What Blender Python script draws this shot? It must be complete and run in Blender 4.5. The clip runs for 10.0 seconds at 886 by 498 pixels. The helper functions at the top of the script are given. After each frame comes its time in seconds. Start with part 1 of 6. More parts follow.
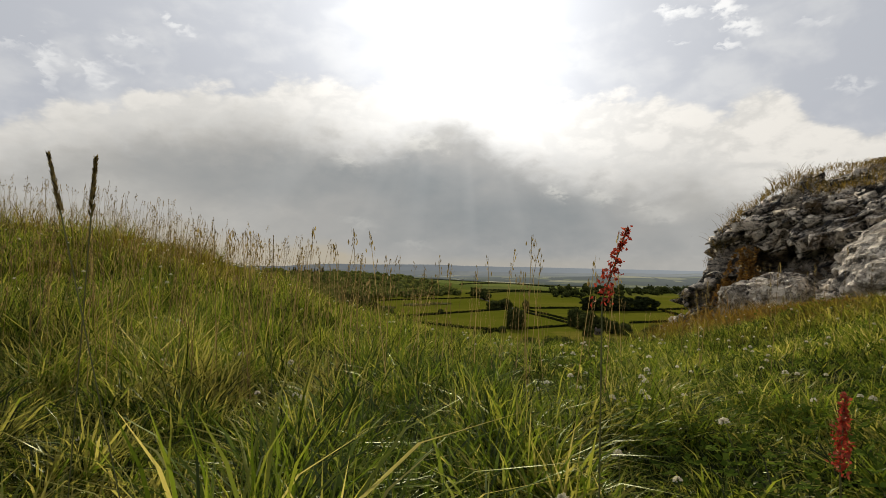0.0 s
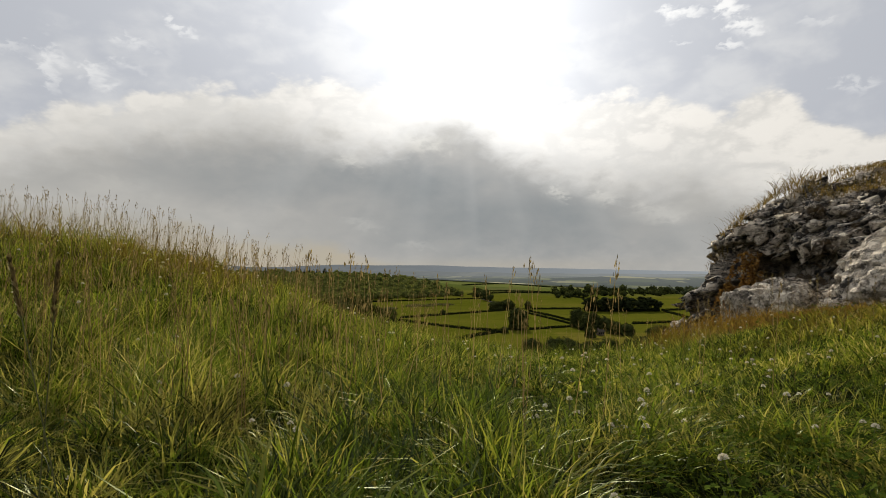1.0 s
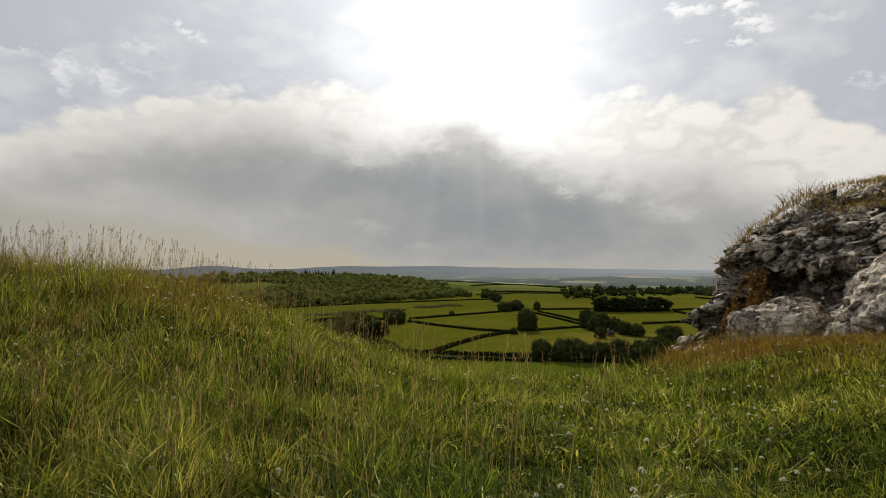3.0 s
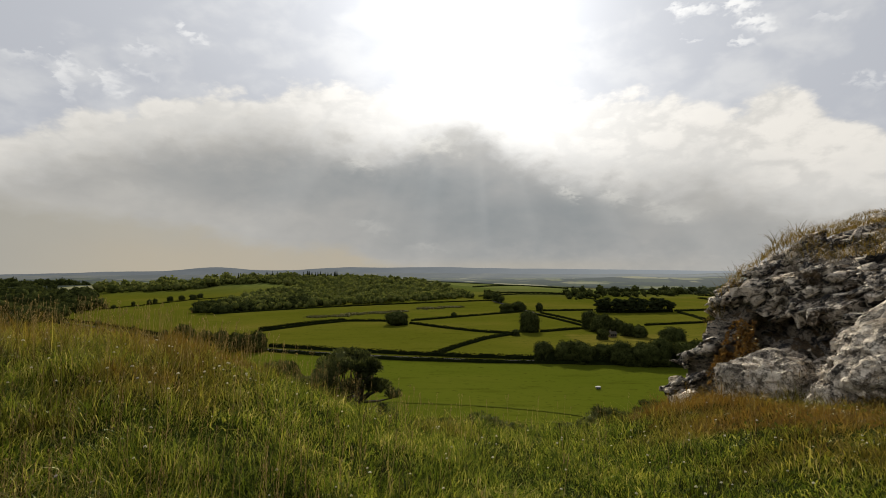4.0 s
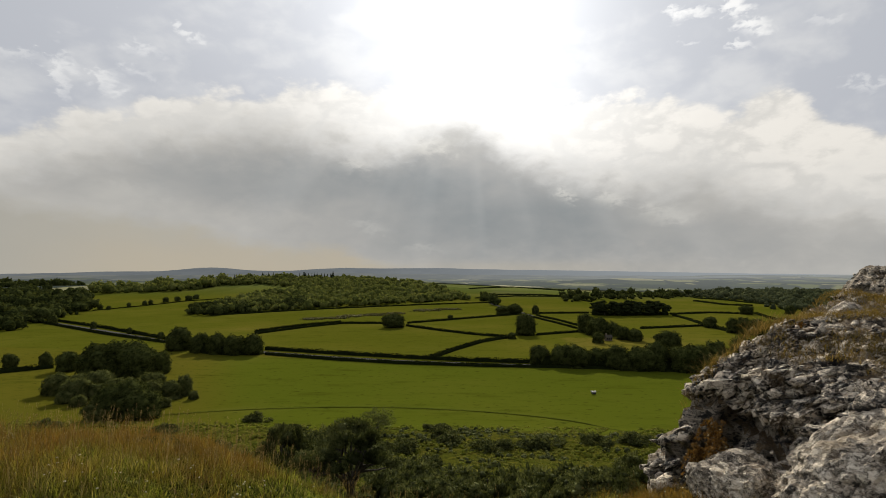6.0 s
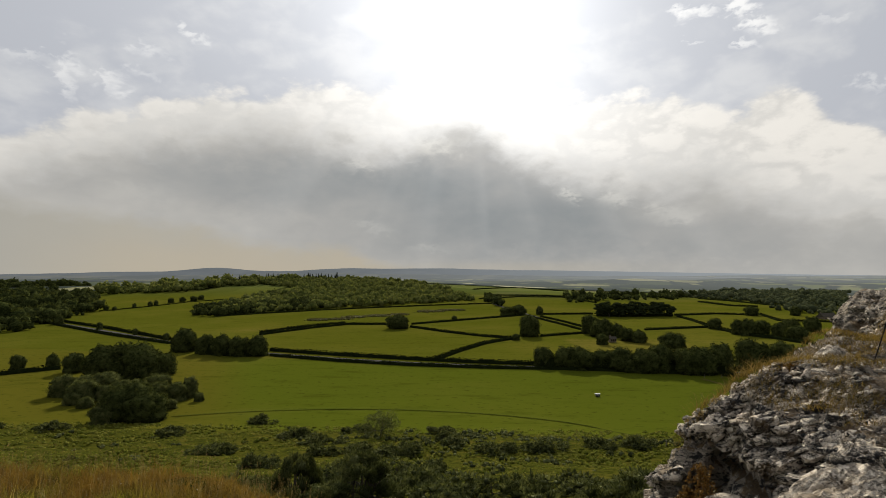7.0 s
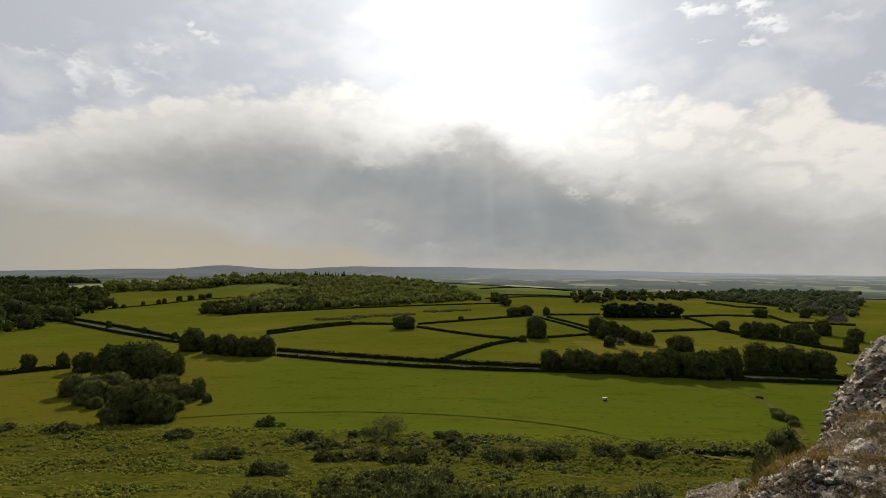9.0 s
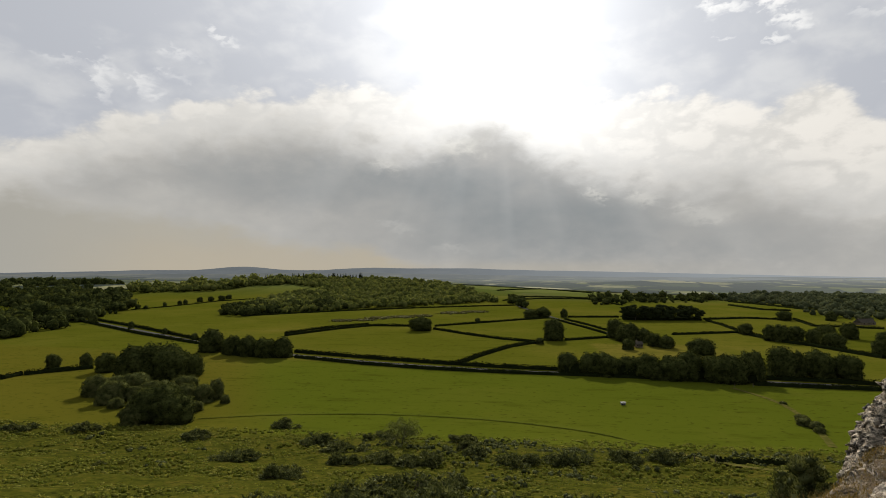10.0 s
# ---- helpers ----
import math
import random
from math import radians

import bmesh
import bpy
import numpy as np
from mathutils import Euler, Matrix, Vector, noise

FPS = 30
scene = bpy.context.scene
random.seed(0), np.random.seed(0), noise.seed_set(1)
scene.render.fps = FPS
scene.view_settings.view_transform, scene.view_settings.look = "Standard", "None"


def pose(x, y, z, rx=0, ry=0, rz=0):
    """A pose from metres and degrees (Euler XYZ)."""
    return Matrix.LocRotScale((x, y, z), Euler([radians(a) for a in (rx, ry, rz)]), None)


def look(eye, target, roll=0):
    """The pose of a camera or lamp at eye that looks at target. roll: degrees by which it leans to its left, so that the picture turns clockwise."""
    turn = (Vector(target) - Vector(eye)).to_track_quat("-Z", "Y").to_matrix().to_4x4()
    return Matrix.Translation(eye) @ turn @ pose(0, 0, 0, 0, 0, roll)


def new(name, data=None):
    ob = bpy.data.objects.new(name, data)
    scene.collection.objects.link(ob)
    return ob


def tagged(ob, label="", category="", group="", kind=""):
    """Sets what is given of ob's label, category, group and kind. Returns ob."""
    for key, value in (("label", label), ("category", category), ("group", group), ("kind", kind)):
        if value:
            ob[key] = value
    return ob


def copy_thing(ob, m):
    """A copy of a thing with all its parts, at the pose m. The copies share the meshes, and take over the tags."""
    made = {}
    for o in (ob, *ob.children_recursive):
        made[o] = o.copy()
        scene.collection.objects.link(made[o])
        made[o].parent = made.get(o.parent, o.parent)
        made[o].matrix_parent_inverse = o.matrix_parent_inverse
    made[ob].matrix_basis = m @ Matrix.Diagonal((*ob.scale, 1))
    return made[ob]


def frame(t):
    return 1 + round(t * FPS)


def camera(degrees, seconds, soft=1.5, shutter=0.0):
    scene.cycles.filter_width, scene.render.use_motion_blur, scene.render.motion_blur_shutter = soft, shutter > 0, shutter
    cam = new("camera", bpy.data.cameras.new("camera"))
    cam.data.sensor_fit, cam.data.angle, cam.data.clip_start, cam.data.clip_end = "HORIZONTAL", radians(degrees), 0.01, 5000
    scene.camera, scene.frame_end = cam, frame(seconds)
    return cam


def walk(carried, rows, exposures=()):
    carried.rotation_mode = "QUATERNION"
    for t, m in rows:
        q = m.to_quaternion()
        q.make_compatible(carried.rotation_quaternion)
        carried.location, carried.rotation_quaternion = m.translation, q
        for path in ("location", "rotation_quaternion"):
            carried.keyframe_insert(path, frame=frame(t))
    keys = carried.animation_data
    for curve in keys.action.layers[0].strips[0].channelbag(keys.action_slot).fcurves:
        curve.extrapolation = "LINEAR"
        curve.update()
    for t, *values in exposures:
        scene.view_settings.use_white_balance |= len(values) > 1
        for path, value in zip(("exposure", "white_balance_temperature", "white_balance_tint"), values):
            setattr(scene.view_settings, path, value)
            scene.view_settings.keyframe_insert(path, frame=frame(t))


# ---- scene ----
cam = camera(80.0, 10.0, soft=0.7)
PATH = [
    (0, (0.193, 0.049, 0.383), (0.113, 2.046, 0.454), 0.2),
    (0.5, (0.197, 0.052, 0.416), (0.115, 2.049, 0.486), 0.3),
    (1, (0.207, 0.061, 0.445), (0.119, 2.058, 0.519), 0.1),
    (1.5, (0.21, 0.068, 0.462), (0.121, 2.065, 0.536), 0.2),
    (2, (0.21, 0.064, 0.487), (0.116, 2.061, 0.561), 0.2),
    (2.5, (0.204, 0.055, 0.51), (0.102, 2.051, 0.586), 0.0),
    (3.8, (0.428, 0.08, 1.216), (0.287, 2.074, 1.294), -0.5),
    (4, (0.445, 0.001, 1.332), (0.317, 1.996, 1.412), -0.4),
    (4.5, (0.459, -0.097, 1.649), (0.347, 1.898, 1.728), -0.2),
    (5, (0.48, -0.193, 2.003), (0.368, 1.803, 2.081), -0.2),
    (5.5, (0.513, -0.42, 2.372), (0.403, 1.575, 2.454), -0.2),
    (7, (0.505, -1.249, 3.596), (0.375, 0.745, 3.68), -0.2),
    (7.5, (0.405, -1.534, 3.992), (0.299, 0.461, 4.076), -0.0),
    (8, (0.351, -1.475, 4.409), (0.237, 0.521, 4.487), 0.1),
    (8.5, (0.216, -1.398, 4.842), (0.083, 0.596, 4.919), 0.1),
    (9, (0.248, -1.125, 5.215), (0.093, 0.867, 5.293), 0.1),
    (9.5, (0.546, -0.719, 5.477), (0.356, 1.271, 5.558), 0.2),
    (10, (0.784, -0.335, 5.57), (0.564, 1.651, 5.653), 0.1),
]
walk(cam, [(t, look(eye, target, roll)) for t, eye, target, roll in PATH])

# ---- world and sun ----
SUN_AZ, SUN_EL = -1.0, 29.0
world = bpy.data.worlds.new("world")
scene.world = world
world.use_nodes = True
WT = world.node_tree
WT.nodes.clear()


class Graph:
    """Short hand for building node trees."""

    def __init__(self, tree):
        self.t = tree

    def node(self, kind):
        return self.t.nodes.new(kind)

    def put(self, socket, value):
        if isinstance(value, bpy.types.NodeSocket):
            self.t.links.new(value, socket)
        else:
            socket.default_value = value

    def m(self, op, a, b=0.0, c=0.0):
        n = self.node("ShaderNodeMath")
        n.operation = op
        for s, v in zip(n.inputs, (a, b, c)):
            self.put(s, v)
        return n.outputs[0]

    def mix(self, f, a, b, blend="MIX"):
        n = self.node("ShaderNodeMix")
        n.data_type, n.blend_type = "RGBA", blend
        self.put(n.inputs[0], f)
        for s, v in ((n.inputs[6], a), (n.inputs[7], b)):
            self.put(s, v if isinstance(v, bpy.types.NodeSocket) else (*v[:3], 1.0))
        return n.outputs[2]

    def noise(self, vec, scale, detail=4.0, rough=0.55, distort=0.0):
        n = self.node("ShaderNodeTexNoise")
        if vec is not None:
            self.put(n.inputs["Vector"], vec)
        n.inputs["Scale"].default_value = scale
        n.inputs["Detail"].default_value = detail
        n.inputs["Roughness"].default_value = rough
        n.inputs["Distortion"].default_value = distort
        return n.outputs[0]

    def ramp(self, f, stops):
        n = self.node("ShaderNodeValToRGB")
        self.put(n.inputs[0], f)
        e = n.color_ramp.elements
        while len(e) < len(stops):
            e.new(0.5)
        for k, (p, c) in zip(e, stops):
            k.position, k.color = p, (*c[:3], 1.0)
        return n.outputs[0]

    def span(self, v, a, b, lo=0.0, hi=1.0, kind="SMOOTHSTEP"):
        n = self.node("ShaderNodeMapRange")
        n.interpolation_type = kind
        for s, q in zip(n.inputs, (v, a, b, lo, hi)):
            self.put(s, q)
        return n.outputs[0]

    def vec(self, x, y, z=0.0):
        n = self.node("ShaderNodeCombineXYZ")
        for s, v in zip(n.inputs, (x, y, z)):
            self.put(s, v)
        return n.outputs[0]

    def hump(self, a, ca, wa, b, cb, wb):
        """A soft spot round (ca, cb)."""
        p = self.m("DIVIDE", self.m("SUBTRACT", a, ca), wa)
        q = self.m("DIVIDE", self.m("SUBTRACT", b, cb), wb)
        r = self.m("ADD", self.m("MULTIPLY", p, p), self.m("MULTIPLY", q, q))
        return self.m("POWER", 2.718, self.m("MULTIPLY", r, -1.0))


def build_sky():
    g = Graph(WT)
    co = g.node("ShaderNodeTexCoord").outputs["Generated"]
    sep = g.node("ShaderNodeSeparateXYZ")
    g.put(sep.inputs[0], co)
    x, y, z = sep.outputs
    az = g.m("MULTIPLY", g.m("ARCTAN2", x, y), 57.2958)
    el = g.m("MULTIPLY", g.m("ARCSINE", z), 57.2958)
    # cloud forms, flattened towards the horizon
    flat = g.vec(g.m("MULTIPLY", az, 0.07), g.m("MULTIPLY", el, 0.12), 3.7)
    n1 = g.noise(flat, 1.3, 4.0, 0.5, 0.2)
    n2 = g.noise(flat, 3.4, 5.0, 0.5, 0.3)
    n3 = g.noise(flat, 1.9, 3.0, 0.5, 0.0)
    n4 = g.noise(flat, 8.0, 4.0, 0.5, 0.4)
    n5 = g.noise(flat, 15.0, 4.0, 0.52, 0.3)
    puffy = g.m("ABSOLUTE", g.m("SUBTRACT", g.m("MULTIPLY", g.noise(flat, 3.1, 4.0, 0.45, 0.2), 2.0), 1.0))
    fine = g.m("ABSOLUTE", g.m("SUBTRACT", g.m("MULTIPLY", n5, 2.0), 1.0))
    heap = g.m("ADD", puffy, g.m("MULTIPLY", fine, 0.22))
    # billows push every edge about
    lift = g.m("ADD", g.m("MULTIPLY", g.m("SUBTRACT", n2, 0.5), 3.0), g.m("MULTIPLY", g.m("SUBTRACT", n4, 0.5), 1.8))
    lift = g.m("SUBTRACT", lift, g.m("MULTIPLY", g.m("SUBTRACT", heap, 0.17), 3.4))
    ee = g.m("ADD", el, lift)
    wander = g.m("ADD", g.m("MULTIPLY", g.m("SUBTRACT", n4, 0.5), 4.5), g.m("MULTIPLY", g.m("SUBTRACT", n5, 0.5), 2.6))
    aw, ew = g.m("ADD", az, wander), g.m("SUBTRACT", el, g.m("MULTIPLY", wander, 0.55))

    def line(pts):
        """A height over the horizon that changes along it: degrees west to east, degrees up."""
        return g.m("SUBTRACT", g.m("MULTIPLY", g.ramp(g.span(az, -60.0, 60.0, kind="LINEAR"), [((p + 60) / 120, ((h + 2) / 30,) * 3) for p, h in pts]), 30.0), 2.0)

    bank_top = line([(-60, 5), (-49, 7.0), (-44, 8.6), (-40, 10.4), (-36, 11.9), (-31, 12.9), (-26, 14.0), (-22.5, 14.8), (-17, 13.9), (-12.6, 13.4), (-8.3, 13.2), (-5.2, 14.7), (-2.4, 16.3), (0.4, 15.5), (3.7, 12.8), (9.4, 10.2), (15, 9.2), (20.4, 9.0), (23.4, 9.3), (26.3, 7.6), (30, 5.6), (37, 5.0), (60, 5)])
    bank_low = line([(-60, 6.6), (-46, 6.6), (-40, 5.4), (-35.8, 5.4), (-28.7, 4.4), (-24, 2.7), (-15, 2.5), (-11.9, 1.2), (-5.2, -0.5), (3.3, -2), (60, -2)])
    white_top = line([(-60, 10), (-49, 10.3), (-44, 11.7), (-41, 13.2), (-36.5, 14.8), (-31, 16.7), (-27.4, 17.5), (-23.6, 17.2), (-19.7, 19.1), (-6, 19.4), (6.5, 18.6), (14, 17.4), (18, 17.2), (21.6, 16.4), (25, 14.4), (26.9, 15.4), (28, 17.0), (30.3, 16.6), (31.7, 14.6), (33.3, 13.0), (36.6, 11.4), (60, 10)])
    # the grey bank, deepest under the sun, with thin places that let light through
    depth = g.m("ADD", g.m("MULTIPLY", g.hump(aw, -24.0, 15.0, ew, 9.3, 3.6), 0.55), g.m("MULTIPLY", g.hump(aw, 2.0, 17.0, ew, 5.8, 5.4), 0.85))
    depth = g.m("ADD", depth, g.m("MULTIPLY", g.hump(aw, -8.0, 10.0, ew, 10.0, 3.0), 0.30))
    depth = g.m("ADD", depth, g.m("MULTIPLY", g.hump(aw, 22.0, 20.0, ew, 2.5, 3.2), 0.34))
    depth = g.m("ADD", depth, g.m("MULTIPLY", g.m("SUBTRACT", n3, 0.5), 0.8))
    depth = g.m("SUBTRACT", depth, g.m("MULTIPLY", g.m("SUBTRACT", heap, 0.2), 0.22))
    bank = g.ramp(g.span(depth, -0.1, 1.1, kind="LINEAR"), [
        (0.0, (0.50, 0.485, 0.45)), (0.35, (0.40, 0.395, 0.378)), (0.7, (0.318, 0.327, 0.325)), (1.0, (0.245, 0.266, 0.274))])
    for ca, ce, wa, we, k in ((-5.2, 13.7, 2.6, 0.9, 0.75), (-12.6, 11.4, 1.5, 0.6, 0.45), (9.9, 8.0, 0.7, 0.6, 0.5), (14.5, 7.5, 1.4, 0.7, 0.5), (-11.0, 4.6, 1.4, 0.6, 0.16), (-5.2, 2.4, 2.0, 0.4, 0.12), (19.8, 5.6, 2.6, 0.7, 0.3), (-33.0, 7.6, 3.0, 0.8, 0.12)):
        bank = g.mix(g.m("MULTIPLY", g.hump(aw, ca, wa, ew, ce, we), k), bank, (0.74, 0.72, 0.66))
    # shafts of light that fan out below the sun
    fan = g.m("ARCTAN2", g.m("SUBTRACT", az, SUN_AZ), g.m("SUBTRACT", SUN_EL + 3.0, el))
    rays = g.noise(g.vec(g.m("MULTIPLY", fan, 2.2), 0.0, 1.3), 2.4, 2.0, 0.5)
    ray_on = g.m("MULTIPLY", g.hump(az, SUN_AZ + 8.0, 30.0, el, 9.0, 9.0), g.m("SUBTRACT", rays, 0.5))
    bank = g.mix(g.m("MULTIPLY", g.m("MAXIMUM", ray_on, 0.0), 0.95), bank, (0.66, 0.66, 0.64))
    bank = g.mix(g.m("MULTIPLY", g.m("MAXIMUM", g.m("MULTIPLY", ray_on, -1.0), 0.0), 0.6), bank, (0.22, 0.225, 0.23))
    # clear warm air under the bank in the west
    warm = g.mix(g.span(g.m("ADD", el, g.m("MULTIPLY", g.m("SUBTRACT", n2, 0.5), 3.0)), 0.0, 5.5), (0.47, 0.415, 0.32), (0.43, 0.405, 0.345))
    warm = g.mix(g.span(az, -32.0, -48.0), warm, (0.385, 0.37, 0.325))
    below = g.span(g.m("SUBTRACT", g.m("ADD", el, g.m("MULTIPLY", lift, 0.45)), bank_low), 0.9, -1.1)
    bank = g.mix(g.m("MULTIPLY", below, 0.9), bank, warm)
    bank = g.mix(g.m("MULTIPLY", g.hump(az, 3.0, 14.0, el, 0.3, 0.7), 0.4), bank, (0.47, 0.42, 0.33))
    # bright heaped cloud, then thin broken cloud with blue-grey between
    white = g.mix(g.span(heap, 0.02, 0.34), (0.66, 0.64, 0.60), (0.82, 0.785, 0.725))
    low_white = g.span(g.m("SUBTRACT", ee, bank_top), 0.0, 5.5)
    white = g.mix(low_white, g.mix(0.45, white, (0.58, 0.575, 0.555)), white)
    high = g.span(g.m("ADD", n1, g.m("MULTIPLY", g.m("SUBTRACT", n2, 0.5), 0.8)), 0.42, 0.78)
    upper = g.mix(g.m("MULTIPLY", high, 0.7), (0.475, 0.495, 0.54), (0.66, 0.665, 0.67))
    for ca, ce, wa, we, k in ((22.6, 23.9, 2.3, 0.75, 0.9), (20.9, 24.5, 0.9, 0.5, 0.7), (26.3, 23.9, 1.3, 1.3, 0.95), (27.8, 22.0, 1.7, 0.95, 0.9), (26.6, 20.5, 1.2, 0.4, 0.7), (22.2, 21.6, 0.7, 0.4, 0.4), (-29.2, 22.4, 1.2, 0.7, 0.55), (-33.2, 20.3, 2.2, 0.8, 0.4), (-35.9, 17.0, 1.6, 1.2, 0.5), (-39.4, 17.2, 1.2, 2.6, 0.5), (-42.0, 18.0, 2.4, 0.5, 0.3), (-33.9, 18.5, 1.6, 0.7, 0.3), (36.2, 15.4, 1.4, 0.9, 0.35), (33.5, 21.2, 1.6, 0.4, 0.3)):
        puff = g.m("ADD", g.hump(aw, ca, wa, ew, ce, we), g.m("MULTIPLY", g.m("SUBTRACT", n5, 0.5), 1.3))
        upper = g.mix(g.m("MULTIPLY", g.span(puff, 0.3, 1.15), k), upper, (0.88, 0.875, 0.86))
    over = g.span(g.m("SUBTRACT", ee, bank_top), -3.0, 2.2)
    above = g.span(g.m("SUBTRACT", ee, white_top), -1.1, 0.7)
    colour = g.mix(over, bank, g.mix(above, white, upper))
    # the sun behind thin cloud
    wide = g.hump(az, SUN_AZ - 1.5, 27.0, el, SUN_EL, 13.0)
    near = g.hump(az, SUN_AZ + 1.2, 12.0, el, SUN_EL + 1.0, 13.5)
    low = g.hump(az, SUN_AZ + 5.0, 16.0, el, 15.5, 6.5)
    glow = g.m("ADD", g.m("MULTIPLY", wide, 0.36), g.m("MULTIPLY", near, 0.56))
    glow = g.m("ADD", glow, g.m("MULTIPLY", low, 0.23))
    glow = g.m("MULTIPLY", glow, g.m("ADD", g.m("MULTIPLY", over, 0.72), 0.28))
    colour = g.mix(1.0, colour, g.mix(glow, (0, 0, 0), (1.0, 1.0, 1.0)), "ADD")
    sky = g.node("ShaderNodeTexSky")
    sky.sky_type, sky.sun_disc = "NISHITA", False
    sky.sun_elevation, sky.sun_rotation = radians(SUN_EL), radians(SUN_AZ)
    clear = g.mix(1.0, sky.outputs[0], (0.08, 0.08, 0.08), "MULTIPLY")
    cover = g.span(el, 35.0, 75.0, 1.0, 0.75)
    colour = g.mix(cover, clear, colour)
    out = g.node("ShaderNodeBackground")
    g.put(out.inputs[0], colour)
    out.inputs[1].default_value = 1.0
    g.put(g.node("ShaderNodeOutputWorld").inputs[0], out.outputs[0])


build_sky()
sun = new("sun", bpy.data.lights.new("sun", "SUN"))
sun.data.energy, sun.data.angle, sun.data.color = 5.0, radians(1.2), (1.0, 0.92, 0.76)
sun_dir = Vector((math.sin(radians(SUN_AZ)) * math.cos(radians(SUN_EL)), math.cos(radians(SUN_AZ)) * math.cos(radians(SUN_EL)), math.sin(radians(SUN_EL))))
sun.matrix_world = look(sun_dir * 50, (0, 0, 0))


# ---- materials ----
def material(name):
    mat = bpy.data.materials.new(name)
    mat.use_nodes = True
    mat.node_tree.nodes.clear()
    return mat, Graph(mat.node_tree)


def finish(g, shader, bump_from=None, bump=0.0, dist=0.02):
    out = g.node("ShaderNodeOutputMaterial")
    g.put(out.inputs[0], shader.outputs[0])
    if bump_from is not None:
        b = g.node("ShaderNodeBump")
        b.inputs["Strength"].default_value, b.inputs["Distance"].default_value = bump, dist
        g.put(b.inputs["Height"], bump_from)
        for s in shader.inputs:
            if s.name == "Normal":
                g.put(s, b.outputs[0])


def leafy(name, stops, through_light=0.45, gloss=0.06, rough=0.45, patch=None, patch_scale=0.6, grain=0.75):
    """Leaves and blades: colour from piece to piece, light passing through them, a faint sheen."""
    mat, g = material(name)
    geo = g.node("ShaderNodeNewGeometry")
    pos = geo.outputs["Position"]
    f = geo.outputs["Random Per Island"]
    big = g.noise(pos, patch_scale, 3.0)
    f = g.m("ADD", g.m("MULTIPLY", f, grain), g.m("MULTIPLY", g.m("SUBTRACT", big, 0.06 + 0.41 * grain), 2.2 - 1.73 * grain))
    col = g.ramp(f, stops)
    if patch:
        sep = g.node("ShaderNodeSeparateXYZ")
        g.put(sep.inputs[0], pos)
        dry = g.m("ADD", g.span(sep.outputs[0], -1.0, -4.0, 0.0, 0.20), g.span(sep.outputs[0], 1.9, 3.5, 0.0, 0.30))
        dry = g.m("ADD", g.m("MULTIPLY", dry, g.span(sep.outputs[1], 1.0, 4.0)), g.span(sep.outputs[1], 4.6, 6.4, 0.0, 0.10))
        col = g.mix(g.span(g.m("ADD", g.noise(pos, patch[1], 4.0), dry), 0.56, 0.82, 0.0, 0.85), col, patch[0])
        straw = g.m("ADD", g.noise(pos, 4.5, 4.0, 0.6), g.m("MULTIPLY", g.m("SUBTRACT", geo.outputs["Random Per Island"], 0.5), 0.3))
        straw = g.m("ADD", straw, g.m("MULTIPLY", g.span(sep.outputs[1], 2.4, 1.0, 0.0, 0.10), g.span(sep.outputs[0], 0.3, -0.3)))
        col = g.mix(g.m("MULTIPLY", g.span(straw, 0.56, 0.70), g.span(sep.outputs[1], 1.8, 3.2, 0.5, 0.16)), col, (0.33, 0.27, 0.085))
    d, t, s = g.node("ShaderNodeBsdfDiffuse"), g.node("ShaderNodeBsdfTranslucent"), g.node("ShaderNodeBsdfGlossy")
    g.put(d.inputs[0], col)
    g.put(t.inputs[0], g.mix(0.35, col, g.mix(1.0, col, (1.5, 1.35, 0.5), "MULTIPLY")))
    s.inputs["Roughness"].default_value = rough
    g.put(s.inputs[0], (0.75, 0.78, 0.55, 1.0))
    a, b = g.node("ShaderNodeMixShader"), g.node("ShaderNodeMixShader")
    a.inputs[0].default_value, b.inputs[0].default_value = through_light, gloss
    g.put(a.inputs[1], d.outputs[0]); g.put(a.inputs[2], t.outputs[0])
    g.put(b.inputs[1], a.outputs[0]); g.put(b.inputs[2], s.outputs[0])
    g.put(g.node("ShaderNodeOutputMaterial").inputs[0], b.outputs[0])
    return mat


def plain(name, a, b, scale, rough=0.8, bump=0.3, dist=0.01, detail=6.0, fine=None):
    mat, g = material(name)
    co = g.node("ShaderNodeTexCoord").outputs["Object"]
    info = g.node("ShaderNodeObjectInfo").outputs["Random"]
    n = g.noise(co, scale, detail, 0.6)
    k = g.m("ADD", g.span(n, 0.32, 0.68), g.m("MULTIPLY", g.m("SUBTRACT", info, 0.5), 0.4))
    col = g.mix(g.m("MINIMUM", g.m("MAXIMUM", k, 0.0), 1.0), a, b)
    p = g.node("ShaderNodeBsdfPrincipled")
    g.put(p.inputs["Base Color"], col)
    p.inputs["Roughness"].default_value = rough
    p.inputs["Specular IOR Level"].default_value = 0.0 if rough > 0.92 else 0.3
    finish(g, p, g.noise(co, fine or scale * 5, 5.0, 0.65), bump, dist)
    return mat


